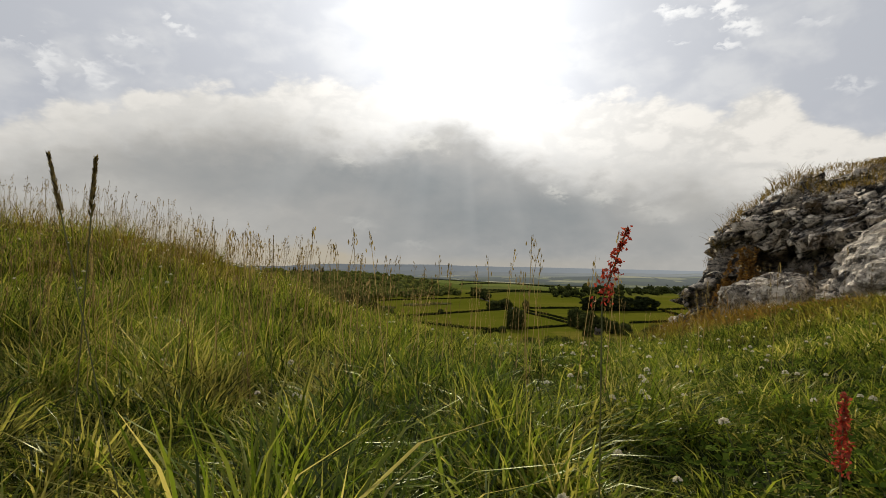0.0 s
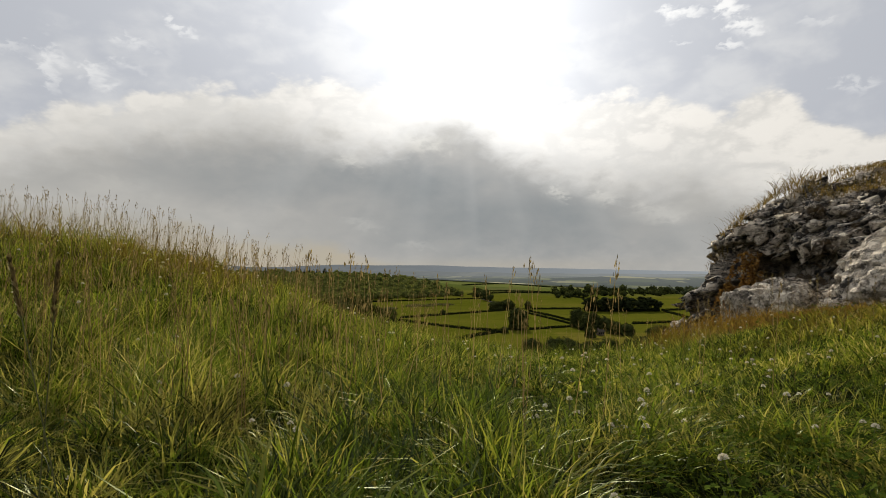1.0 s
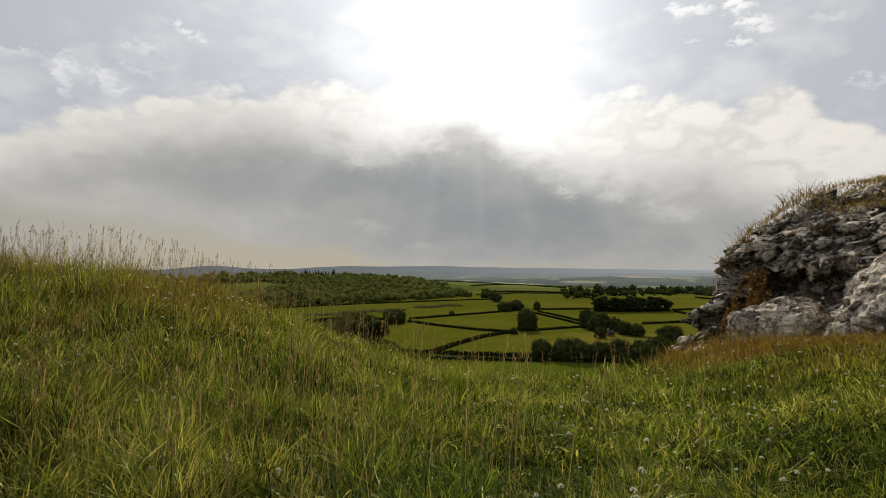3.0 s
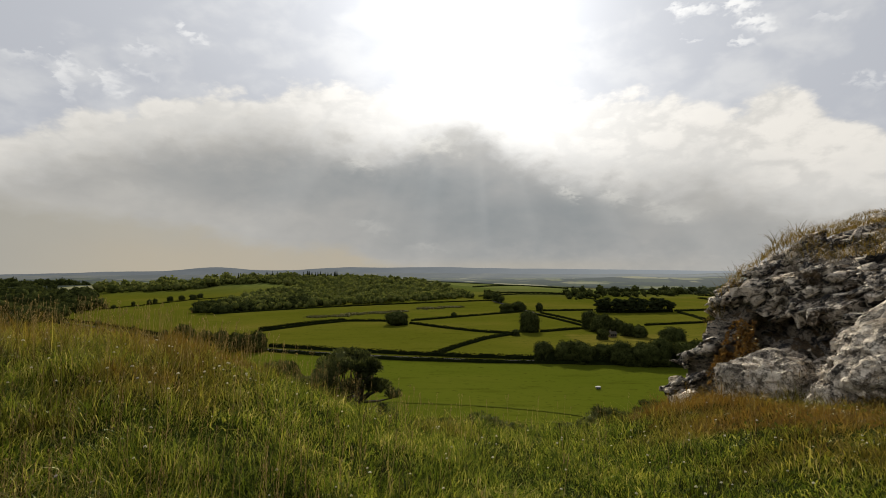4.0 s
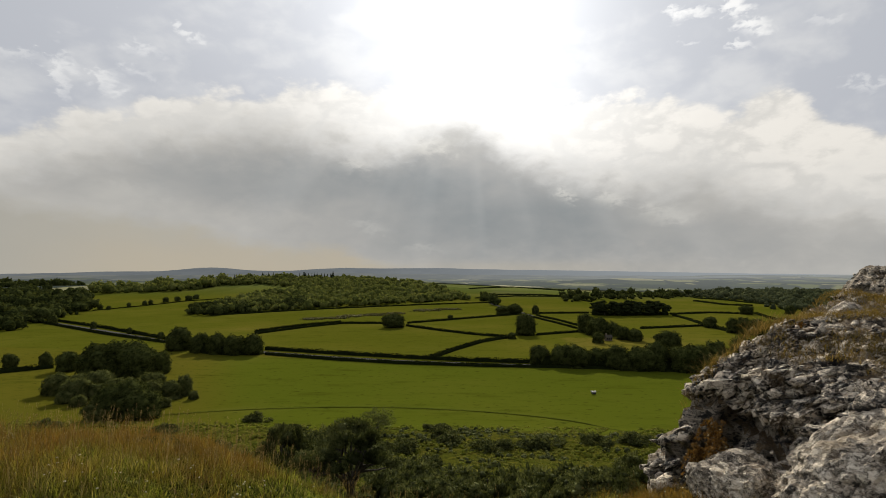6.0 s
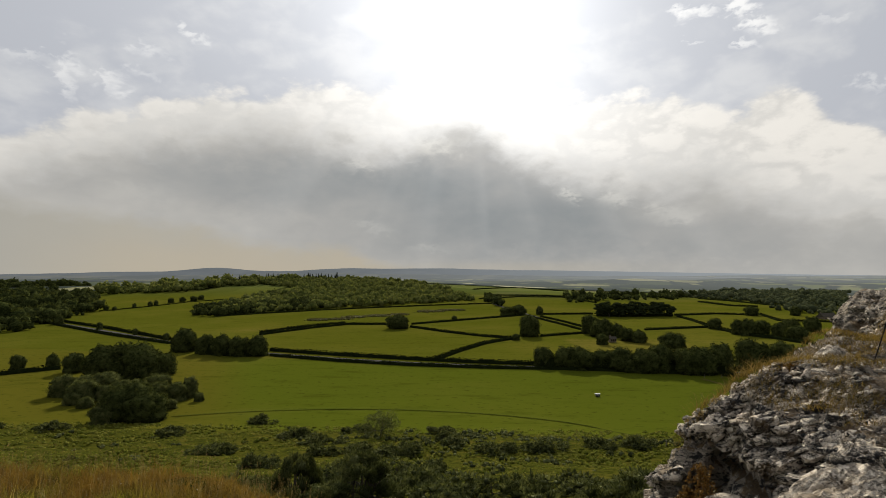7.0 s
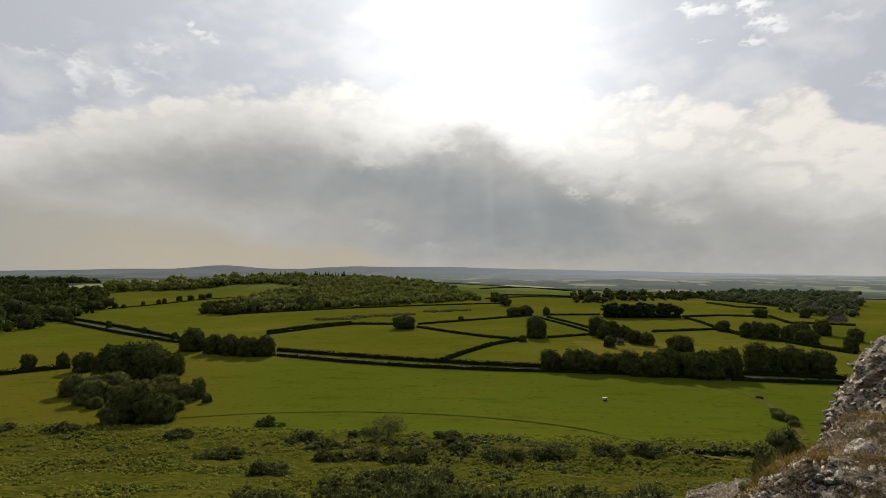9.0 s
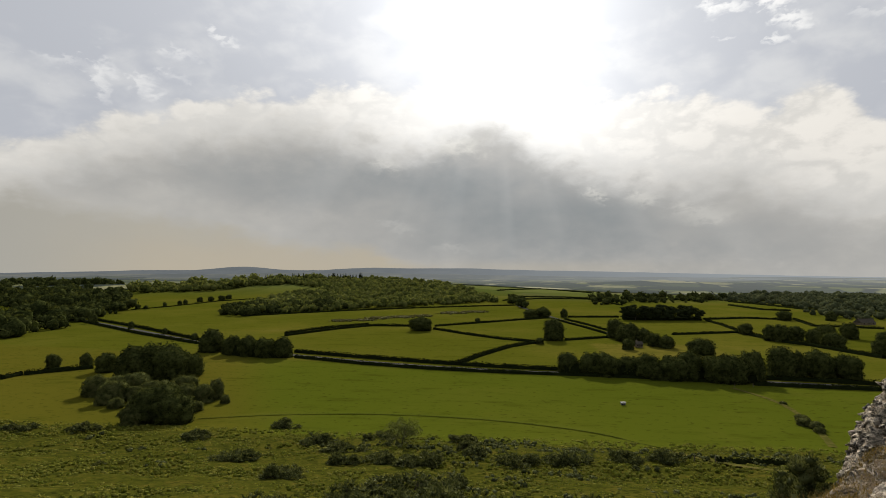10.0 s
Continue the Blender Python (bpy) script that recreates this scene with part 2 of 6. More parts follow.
def make_ground():
    mat, g = material("ground")
    pos = g.node("ShaderNodeNewGeometry").outputs["Position"]
    sep = g.node("ShaderNodeSeparateXYZ")
    g.put(sep.inputs[0], pos)
    x, y, z = sep.outputs
    # turf on the brow, near black to put the shade between blades into its colour
    n = g.noise(pos, 6.0, 6.0, 0.65)
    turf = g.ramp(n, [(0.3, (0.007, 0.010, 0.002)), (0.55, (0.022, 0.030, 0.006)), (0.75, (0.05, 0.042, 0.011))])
    # bracken and rough grass on the slope
    n = g.noise(pos, 0.35, 8.0, 0.7, 0.3)
    rough = g.ramp(n, [(0.32, (0.020, 0.024, 0.004)), (0.5, (0.050, 0.053, 0.007)), (0.68, (0.088, 0.072, 0.013))])
    # dark mottling paints in the shade at the foot of bracken clumps
    rough = g.mix(g.span(g.noise(pos, 1.3, 5.0, 0.6, 0.2), 0.5, 0.62, 0.0, 0.75), rough, (0.013, 0.017, 0.003))
    # grazed fields, a tint for each
    vor = g.node("ShaderNodeTexVoronoi")
    g.put(vor.inputs["Vector"], g.vec(x, g.m("MULTIPLY", y, 0.8), 0.0))
    vor.inputs["Scale"].default_value = 0.0085
    hue = g.node("ShaderNodeSeparateColor")
    g.put(hue.inputs[0], vor.outputs["Color"])
    tint = g.span(g.noise(g.vec(x, y, 0.0), 0.009, 2.0, 0.5), 0.25, 0.75, kind="LINEAR")
    field = g.ramp(tint, [(0.0, (0.058, 0.066, 0.006)), (0.5, (0.072, 0.076, 0.008)), (0.85, (0.092, 0.087, 0.012)), (1.0, (0.115, 0.099, 0.020))])
    # the big meadow below the hill is lusher than the pasture west of it
    lush = g.m("MULTIPLY", g.span(g.m("ADD", x, g.m("MULTIPLY", y, 0.52)), -12.0, 22.0), g.span(g.m("ADD", y, g.m("MULTIPLY", x, 0.17)), 250.0, 258.0, 1.0, 0.0))
    field = g.mix(g.m("MULTIPLY", lush, 0.6), field, (0.061, 0.081, 0.007))
    worn = g.m("MULTIPLY", g.span(g.m("ADD", x, g.m("MULTIPLY", y, 0.52)), -12.0, 22.0, 1.0, 0.0), g.span(g.m("ADD", y, g.m("MULTIPLY", x, 0.17)), 250.0, 258.0, 1.0, 0.0))
    field = g.mix(g.m("MULTIPLY", worn, 0.5), field, (0.088, 0.074, 0.010))
    hay = g.m("MULTIPLY", g.m("MULTIPLY", g.span(x, 54.0, 62.0), g.span(x, 136.0, 126.0)), g.m("MULTIPLY", g.span(y, 296.0, 306.0), g.span(y, 366.0, 350.0)))
    field = g.mix(g.m("MULTIPLY", hay, g.span(g.noise(pos, 0.06, 4.0, 0.6), 0.3, 0.6, 0.3, 0.9)), field, (0.118, 0.10, 0.018))
    streak = g.noise(g.vec(g.m("MULTIPLY", x, 0.25), g.m("MULTIPLY", y, 0.8), 0.0), 0.16, 7.0, 0.68, 0.2)
    field = g.mix(g.span(streak, 0.5, 0.72, 0.0, 0.65), field, (0.036, 0.046, 0.004))
    pale = g.noise(g.vec(x, y, 0.0), 0.022, 6.0, 0.6)
    field = g.mix(g.span(pale, 0.52, 0.72, 0.0, 0.5), field, (0.085, 0.086, 0.012))
    speck = g.noise(g.vec(g.m("MULTIPLY", x, 0.6), y, 0.0), 0.55, 3.0, 0.6)
    field = g.mix(g.span(speck, 0.58, 0.68, 0.0, 0.6), field, (0.022, 0.030, 0.004))
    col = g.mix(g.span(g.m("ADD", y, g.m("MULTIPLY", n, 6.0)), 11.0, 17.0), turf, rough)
    col = g.mix(g.span(g.m("ADD", y, g.m("MULTIPLY", g.noise(pos, 0.08, 5.0), 26.0)), 152.0, 160.0), col, field)
    far = g.ramp(hue.outputs[1], [(0.0, (0.05, 0.065, 0.018)), (0.3, (0.075, 0.094, 0.022)), (0.6, (0.11, 0.122, 0.036)), (0.8, (0.06, 0.076, 0.028)), (1.0, (0.17, 0.16, 0.07))])
    col = g.mix(g.span(y, 750.0, 1050.0), col, far)
    p = g.node("ShaderNodeBsdfPrincipled")
    g.put(p.inputs["Base Color"], col)
    p.inputs["Roughness"].default_value = 0.95
    p.inputs["Specular IOR Level"].default_value = 0.0
    finish(g, p, g.noise(pos, 3.0, 6.0, 0.7), 0.35, 0.08)
    return mat


def make_rock(name, dark, mid, light, lichen, dark_at=0.46, soil=0.0, bedded=1.0, sharp=1.0, relief=0.05, mossy=0.75):
    """Grey volcanic rock in thin tilted beds that break into small facets, with pale crusts of lichen and brown moss."""
    mat, g = material(name)
    pos = g.node("ShaderNodeNewGeometry").outputs["Position"]
    info = g.node("ShaderNodeNewGeometry").outputs["Random Per Island"]
    mp = g.node("ShaderNodeMapping")
    g.put(mp.inputs[0], pos)
    mp.inputs["Rotation"].default_value = (0.1, radians(26), 0.2)
    mp.inputs["Scale"].default_value = (1.0, 1.3, 1.0 + 2.4 * bedded)
    beds = g.noise(mp.outputs[0], 2.6, 9.0, 0.68, 0.4)
    fine = g.noise(pos, 30.0, 7.0, 0.72)
    mott = g.noise(pos, 8.0, 8.0, 0.72, 0.6)
    thin = g.noise(mp.outputs[0], 9.0, 6.0, 0.6, 0.3)

    def shifted(k):
        bent = g.node("ShaderNodeVectorMath")
        bent.operation = "ADD"
        g.put(bent.inputs[0], mp.outputs[0])
        g.put(bent.inputs[1], g.vec(g.m("MULTIPLY", beds, 0.9 * k), g.m("MULTIPLY", mott, 0.7 * k), g.m("MULTIPLY", thin, 0.6 * k)))
        return bent.outputs[0]

    # facets, each with its own tone
    cell = g.node("ShaderNodeTexVoronoi")
    cell.inputs["Scale"].default_value = 5.5
    g.put(cell.inputs["Vector"], shifted(0.5))
    tone = g.node("ShaderNodeSeparateColor")
    g.put(tone.inputs[0], cell.outputs["Color"])
    chip = g.node("ShaderNodeTexVoronoi")
    chip.inputs["Scale"].default_value = 15.0
    g.put(chip.inputs["Vector"], shifted(0.35))
    grit = g.node("ShaderNodeSeparateColor")
    g.put(grit.inputs[0], chip.outputs["Color"])
    k = g.m("ADD", beds, g.m("MULTIPLY", g.m("SUBTRACT", fine, 0.5), 0.34))
    k = g.m("ADD", k, g.m("MULTIPLY", g.m("SUBTRACT", thin, 0.5), 0.25))
    k = g.m("ADD", k, g.m("MULTIPLY", g.m("SUBTRACT", tone.outputs[0], 0.5), 0.20 * sharp))
    k = g.m("ADD", k, g.m("MULTIPLY", g.m("SUBTRACT", grit.outputs[0], 0.5), 0.22 * sharp))
    k = g.m("ADD", k, g.m("MULTIPLY", g.m("SUBTRACT", info, 0.5), 0.34))
    col = g.ramp(k, [(dark_at - 0.09, dark), (dark_at + 0.03, mid), (dark_at + 0.15, light)])
    crust = g.span(g.m("ADD", mott, g.m("MULTIPLY", g.m("SUBTRACT", fine, 0.5), 0.45)), 0.53, 0.59)
    col = g.mix(g.m("MULTIPLY", crust, lichen), col, (0.62, 0.53, 0.40))
    # joints that run through the rock
    vor = g.node("ShaderNodeTexVoronoi")
    vor.feature = "DISTANCE_TO_EDGE"
    vor.inputs["Scale"].default_value = 3.2
    g.put(vor.inputs["Vector"], shifted(1.0))
    joint = g.span(vor.outputs["Distance"], 0.0, 0.05, 1.0, 0.0)
    crack = g.node("ShaderNodeTexVoronoi")
    crack.feature = "DISTANCE_TO_EDGE"
    crack.inputs["Scale"].default_value = 9.0
    g.put(crack.inputs["Vector"], shifted(0.6))
    hair = g.m("MULTIPLY", g.span(crack.outputs["Distance"], 0.0, 0.05, 1.0, 0.0), g.span(mott, 0.4, 0.6))
    joint = g.m("MAXIMUM", joint, g.m("MULTIPLY", hair, 0.8))
    col = g.mix(g.m("MULTIPLY", joint, 0.8), col, dark)
    moss = g.span(g.noise(pos, 2.2, 6.0, 0.65), 0.53, 0.68, 0.0, mossy)
    col = g.mix(moss, col, (0.13, 0.078, 0.024))
    if soil:
        # earth and moss that have gathered on the level ledges
        sep = g.node("ShaderNodeSeparateXYZ")
        g.put(sep.inputs[0], g.node("ShaderNodeNewGeometry").outputs["True Normal"])
        level = g.span(g.m("ADD", sep.outputs[2], g.m("MULTIPLY", g.m("SUBTRACT", mott, 0.5), 0.9)), 0.72, 0.9)
        earth = g.mix(g.span(fine, 0.35, 0.65), (0.05, 0.030, 0.010), (0.16, 0.095, 0.030))
        col = g.mix(g.m("MULTIPLY", level, soil), col, earth)
    p = g.node("ShaderNodeBsdfPrincipled")
    g.put(p.inputs["Base Color"], col)
    p.inputs["Roughness"].default_value = 0.85
    h = g.m("ADD", g.m("MULTIPLY", beds, bedded), g.m("MULTIPLY", fine, 0.35))
    h = g.m("ADD", h, g.m("ADD", g.m("MULTIPLY", mott, 0.6), g.m("SUBTRACT", g.m("MULTIPLY", thin, 0.5 * bedded), g.m("MULTIPLY", joint, 0.6))))
    h = g.m("ADD", h, g.m("ADD", g.m("MULTIPLY", tone.outputs[1], 0.35 * sharp), g.m("MULTIPLY", grit.outputs[1], 0.22 * sharp)))
    finish(g, p, h, 1.0, relief)
    return mat


def hazy(name, a, b, scale, haze, air):
    """Land far off with haze painted in: emission in the air's colour mixed over it."""
    mat, g = material(name)
    pos = g.node("ShaderNodeNewGeometry").outputs["Position"]
    mp = g.node("ShaderNodeMapping")
    g.put(mp.inputs[0], pos)
    mp.inputs["Scale"].default_value = (1.0, 0.5, 5.0)
    n = g.noise(mp.outputs[0], scale, 6.0, 0.65)
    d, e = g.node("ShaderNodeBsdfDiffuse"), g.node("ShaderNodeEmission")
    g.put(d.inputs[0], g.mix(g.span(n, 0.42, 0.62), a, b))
    # the painted haze glows brighter and covers more eastwards
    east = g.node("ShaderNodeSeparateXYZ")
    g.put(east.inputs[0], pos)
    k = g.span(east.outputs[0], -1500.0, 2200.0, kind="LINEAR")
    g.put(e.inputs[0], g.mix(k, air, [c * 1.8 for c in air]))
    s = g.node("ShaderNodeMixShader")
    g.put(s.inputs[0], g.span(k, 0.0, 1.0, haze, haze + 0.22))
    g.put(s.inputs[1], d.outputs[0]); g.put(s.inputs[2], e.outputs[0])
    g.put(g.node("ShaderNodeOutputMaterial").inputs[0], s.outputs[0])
    return mat


GROUND = make_ground()
# the darkest stops stand in for shade among the blades
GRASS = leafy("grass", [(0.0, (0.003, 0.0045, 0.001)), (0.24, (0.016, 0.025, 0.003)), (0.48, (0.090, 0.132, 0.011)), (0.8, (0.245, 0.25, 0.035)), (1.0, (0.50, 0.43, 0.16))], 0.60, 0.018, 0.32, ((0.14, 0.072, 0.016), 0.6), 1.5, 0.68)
# the tuft's own shade is put into this darker green
SHADED_TUFT = leafy("shaded_tuft_grass", [(0.0, (0.006, 0.011, 0.002)), (0.45, (0.042, 0.068, 0.008)), (0.8, (0.12, 0.16, 0.02)), (1.0, (0.30, 0.31, 0.07))], 0.5, 0.03, 0.35, None, 2.0, 0.75)
CLOVERLEAF = leafy("clover_leaves", [(0.0, (0.018, 0.032, 0.006)), (0.6, (0.065, 0.10, 0.014)), (1.0, (0.14, 0.18, 0.03))], 0.45, 0.0, 0.5, None, 2.0, 0.7)
DRYGRASS = leafy("dry_grass", [(0.0, (0.035, 0.027, 0.007)), (0.35, (0.09, 0.064, 0.015)), (0.7, (0.17, 0.112, 0.028)), (1.0, (0.30, 0.21, 0.07))], 0.45, 0.02, 0.45, None, 1.1, 0.55)
SEED = leafy("seed_heads", [(0.0, (0.065, 0.046, 0.02)), (0.6, (0.19, 0.14, 0.058)), (1.0, (0.36, 0.27, 0.12))], 0.35, 0.02)
RUST = leafy("rusty_bracken", [(0.0, (0.05, 0.026, 0.008)), (0.6, (0.14, 0.070, 0.018)), (1.0, (0.24, 0.14, 0.04))], 0.35, 0.02)
LEAF = leafy("tree_leaves", [(0.0, (0.008, 0.011, 0.004)), (0.5, (0.024, 0.031, 0.009)), (1.0, (0.075, 0.085, 0.026))], 0.25, 0.0, 0.5, None, 0.55, 0.35)
SCRUB = leafy("scrub_leaves", [(0.0, (0.014, 0.018, 0.006)), (0.5, (0.046, 0.055, 0.017)), (1.0, (0.12, 0.128, 0.045))], 0.35, 0.0, 0.5, None, 0.6, 0.35)
PINELEAF = leafy("pine_needles", [(0.0, (0.008, 0.012, 0.006)), (1.0, (0.040, 0.050, 0.020))], 0.18, 0.0, 0.5, None, 0.4, 0.35)
WOODLEAF = leafy("wood_leaves", [(0.0, (0.034, 0.044, 0.012)), (0.5, (0.085, 0.102, 0.026)), (1.0, (0.165, 0.17, 0.05))], 0.35, 0.0, 0.5, None, 0.22, 0.35)
# greyer and paler than other leaves: haze over the far wood, painted in
FARLEAF = leafy("far_wood_leaves", [(0.0, (0.024, 0.031, 0.016)), (0.5, (0.05, 0.06, 0.03)), (1.0, (0.095, 0.104, 0.05))], 0.2, 0.0, 0.5, None, 0.1, 0.35)
GORSE = leafy("gorse_leaves", [(0.0, (0.006, 0.008, 0.003)), (0.5, (0.036, 0.044, 0.013)), (1.0, (0.16, 0.17, 0.062))], 0.3, 0.012, 0.5, None, 1.5, 0.45)
BRACKEN = leafy("bracken", [(0.0, (0.046, 0.056, 0.009)), (0.5, (0.108, 0.124, 0.018)), (1.0, (0.21, 0.20, 0.045))], 0.35, 0.0, 0.5, None, 0.5, 0.35)
ROUGH = leafy("rough_growth", [(0.0, (0.028, 0.030, 0.008)), (0.5, (0.056, 0.054, 0.014)), (1.0, (0.10, 0.088, 0.026))], 0.3, 0.02, 0.5, None, 0.4, 0.4)
# near black: the hedges' shaded side is put into the leaf colour
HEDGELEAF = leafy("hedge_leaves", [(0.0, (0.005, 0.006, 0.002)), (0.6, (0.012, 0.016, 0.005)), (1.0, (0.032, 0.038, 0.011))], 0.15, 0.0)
PETAL = leafy("clover_petals", [(0.0, (0.45, 0.40, 0.34)), (0.5, (0.62, 0.58, 0.50)), (1.0, (0.72, 0.70, 0.64))], 0.3, 0.02)
SORREL = leafy("sorrel_seeds", [(0.0, (0.16, 0.016, 0.010)), (0.5, (0.34, 0.04, 0.024)), (1.0, (0.48, 0.12, 0.07))], 0.4, 0.03)
STEM = leafy("stems", [(0.0, (0.06, 0.07, 0.02)), (1.0, (0.14, 0.13, 0.05))], 0.2, 0.04)
BARK = plain("bark", (0.022, 0.018, 0.013), (0.07, 0.058, 0.045), 6.0, 0.9, 0.6, 0.02)
ROCK = make_rock("dark_rock", (0.005, 0.004, 0.0035), (0.048, 0.039, 0.029), (0.36, 0.30, 0.225), 0.35, 0.505, 0.95, 0.55, 1.5, 0.05, 0.9)
STONE = make_rock("flaked_stone", (0.009, 0.0075, 0.006), (0.165, 0.134, 0.100), (0.64, 0.55, 0.43), 0.5, 0.475, 0.0, 0.35, 1.4, 0.02, 0.7)
PALEROCK = make_rock("pale_rock", (0.040, 0.032, 0.023), (0.45, 0.375, 0.285), (0.72, 0.63, 0.50), 0.5, 0.38, 0.45, 0.1, 0.9, 0.025, 0.6)
ROAD = plain("lane_tarmac", (0.06, 0.058, 0.058), (0.10, 0.097, 0.095), 0.5, 0.95, 0.1)
TRODDEN = plain("trodden_grass", (0.026, 0.034, 0.005), (0.046, 0.054, 0.009), 0.6, 1.0, 0.2)
DIRT = plain("worn_earth", (0.060, 0.062, 0.012), (0.105, 0.090, 0.026), 0.6, 1.0, 0.2)
WALLSTONE = plain("farm_wall", (0.09, 0.070, 0.045), (0.15, 0.12, 0.08), 0.8, 0.85, 0.2)
SLATE = plain("slate_roof", (0.05, 0.044, 0.035), (0.085, 0.074, 0.058), 1.2, 0.95, 0.2)
TIMBER = plain("weathered_timber", (0.05, 0.04, 0.03), (0.15, 0.125, 0.10), 9.0, 0.85, 0.5)
TANK = plain("painted_metal", (0.20, 0.20, 0.19), (0.32, 0.32, 0.30), 2.0, 0.45, 0.1)
DARKHOLE = plain("dark_glass", (0.01, 0.01, 0.012), (0.03, 0.03, 0.035), 2.0, 0.25, 0.05)


# ---- mesh helpers ----
def fast_mesh(name, verts, faces, mat, soft=False):
    """A mesh from arrays: verts (n, 3), faces (m, k) all with k corners."""
    verts, faces = np.asarray(verts, np.float32), np.asarray(faces, np.int32)
    me = bpy.data.meshes.new(name)
    me.vertices.add(len(verts))
    me.vertices.foreach_set("co", verts.ravel())
    me.loops.add(faces.size)
    me.loops.foreach_set("vertex_index", faces.ravel())
    me.polygons.add(len(faces))
    me.polygons.foreach_set("loop_start", np.arange(0, faces.size, faces.shape[1], dtype=np.int32))
    if soft:
        me.polygons.foreach_set("use_smooth", np.ones(len(faces), bool))
    me.update(calc_edges=True)
    me.materials.append(mat)
    return me


def under(name, me, parent, label=""):
    """A mesh as a part of a thing."""
    ob = new(name, me)
    ob.parent = parent
    return tagged(ob, label)


def part(name, bm, mat, parent, label="", soft=False):
    me = bpy.data.meshes.new(name)
    bm.to_mesh(me)
    bm.free()
    for p in me.polygons:
        p.use_smooth = soft
    me.materials.append(mat)
    return under(name, me, parent, label)


def thing(name, m, label, category, group="", kind=""):
    ob = new(name)
    ob.empty_display_size = 0.2
    ob.matrix_basis = m
    return tagged(ob, label, category, group, kind)


def quads(centres, size, rng, flat=0.0, droop=None):
    """Small bent leaf clumps at the centres: verts and faces."""
    n = len(centres)
    size = np.broadcast_to(np.asarray(size, float), (n,))[:, None]
    a = rng.normal(size=(n, 3))
    a[:, 2] *= 1 - flat
    a /= np.linalg.norm(a, axis=1)[:, None]
    b = rng.normal(size=(n, 3))
    b -= a * (a * b).sum(1)[:, None]
    b /= np.linalg.norm(b, axis=1)[:, None]
    c = np.cross(a, b)
    k = rng.uniform(0.6, 1.2, (4, n, 1))
    v = np.stack([centres - a * size * k[0], centres + b * size * 0.62 * k[1] + c * size * 0.2, centres + a * size * k[2], centres - b * size * 0.62 * k[3] + c * size * 0.2], 1)
    return v.reshape(-1, 3), np.arange(4 * n).reshape(-1, 4)


def lobes(rng, n, w, h, low, spread=0.75):
    """Centres and radii of the rounded masses that make up a crown w wide, from low to h high."""
    out = []
    for i in range(n):
        a, r = rng.uniform(0, 2 * np.pi), np.sqrt(rng.uniform(0, 1)) * spread * w / 2
        top = (1 - (2 * r / w) ** 2) ** 0.5
        z = low + (h - low) * rng.uniform(0.02, 0.95) * (0.42 + 0.5 * top)
        out.append((r * np.cos(a), r * np.sin(a), z, w * rng.uniform(0.10, 0.19)))
    out.append((0, 0, low + (h - low) * 0.42, min(w, h - low) * 0.40))
    out.append((0.1 * w, 0.05 * w, low + (h - low) * 0.25, min(w, h - low) * 0.36))
    return np.array(out)


def crown_cloud(rng, lob, count, thick=0.35, squash=0.8):
    """Points near the skins of the lobes."""
    pick = rng.integers(0, len(lob), count)
    d = rng.normal(size=(count, 3))
    d /= np.linalg.norm(d, axis=1)[:, None]
    d[:, 2] = np.where(d[:, 2] < -0.35, -0.35, d[:, 2]) * squash
    r = lob[pick, 3] * (1 - thick * rng.uniform(0, 1, count) ** 2 + 0.05 * rng.normal(size=count))
    return lob[pick, :3] + d * r[:, None]


def ico(level):
    bm = bmesh.new()
    bmesh.ops.create_icosphere(bm, subdivisions=level, radius=1)
    out = np.array([v.co[:] for v in bm.verts]), np.array([[v.index for v in f.verts] for f in bm.faces])
    bm.free()
    return out


ICO1, ICO2 = ico(1), ico(2)


def skin_leaves(centres, normals, size, rng, ruffle=0.45):
    """Leaf clumps lying along a crown's skin, ruffled: verts and triangles."""
    n = len(centres)
    size = np.broadcast_to(np.asarray(size, float), (n,))[:, None]
    nv = normals + rng.normal(size=(n, 3)) * ruffle
    nv /= np.linalg.norm(nv, axis=1)[:, None]
    a = np.cross(nv, rng.normal(size=(n, 3)))
    a /= np.linalg.norm(a, axis=1)[:, None]
    b = np.cross(nv, a)
    k = rng.uniform(0.6, 1.25, (4, n, 1))
    v = np.stack([centres - a * size * k[0], centres + b * size * 0.75 * k[1], centres + a * size * k[2], centres - b * size * 0.75 * k[3]], 1).reshape(-1, 3)
    q = np.arange(4 * n).reshape(-1, 4)
    return v, np.concatenate([q[:, [0, 1, 2]], q[:, [0, 2, 3]]])


def solid_crown(rng, lob, count, size, squash=0.85, floor=0.0, core=0.9, ruffle=0.7, shape=None):
    """A dense crown: rounded inner masses under a skin of leaf clumps."""
    cv, cf = shape or ICO2
    m = len(cv)
    bumpy = cv[None] * (core * (1 + 0.13 * rng.normal(size=(len(lob), m, 1))))
    bumpy[:, :, 2] *= squash
    v1 = (lob[:, None, :3] + bumpy * lob[:, 3][:, None, None]).reshape(-1, 3)
    f1 = (np.arange(len(lob))[:, None, None] * m + cf[None]).reshape(-1, 3)
    pick = rng.choice(len(lob), count, p=lob[:, 3] ** 2 / (lob[:, 3] ** 2).sum())
    d = rng.normal(size=(count, 3))
    d /= np.linalg.norm(d, axis=1)[:, None]
    d[:, 2] = np.where(d[:, 2] < -0.5, -d[:, 2], d[:, 2])
    c = lob[pick, :3] + d * (1, 1, squash) * (lob[pick, 3] * rng.uniform(0.88, 1.08, count))[:, None]
    v2, f2 = skin_leaves(c, d, size * rng.uniform(0.55, 1.35, count), rng, ruffle)
    v = np.concatenate([v1, v2])
    v[:, 2] = np.maximum(v[:, 2], floor)
    return v, np.concatenate([f1, f2 + len(v1)])


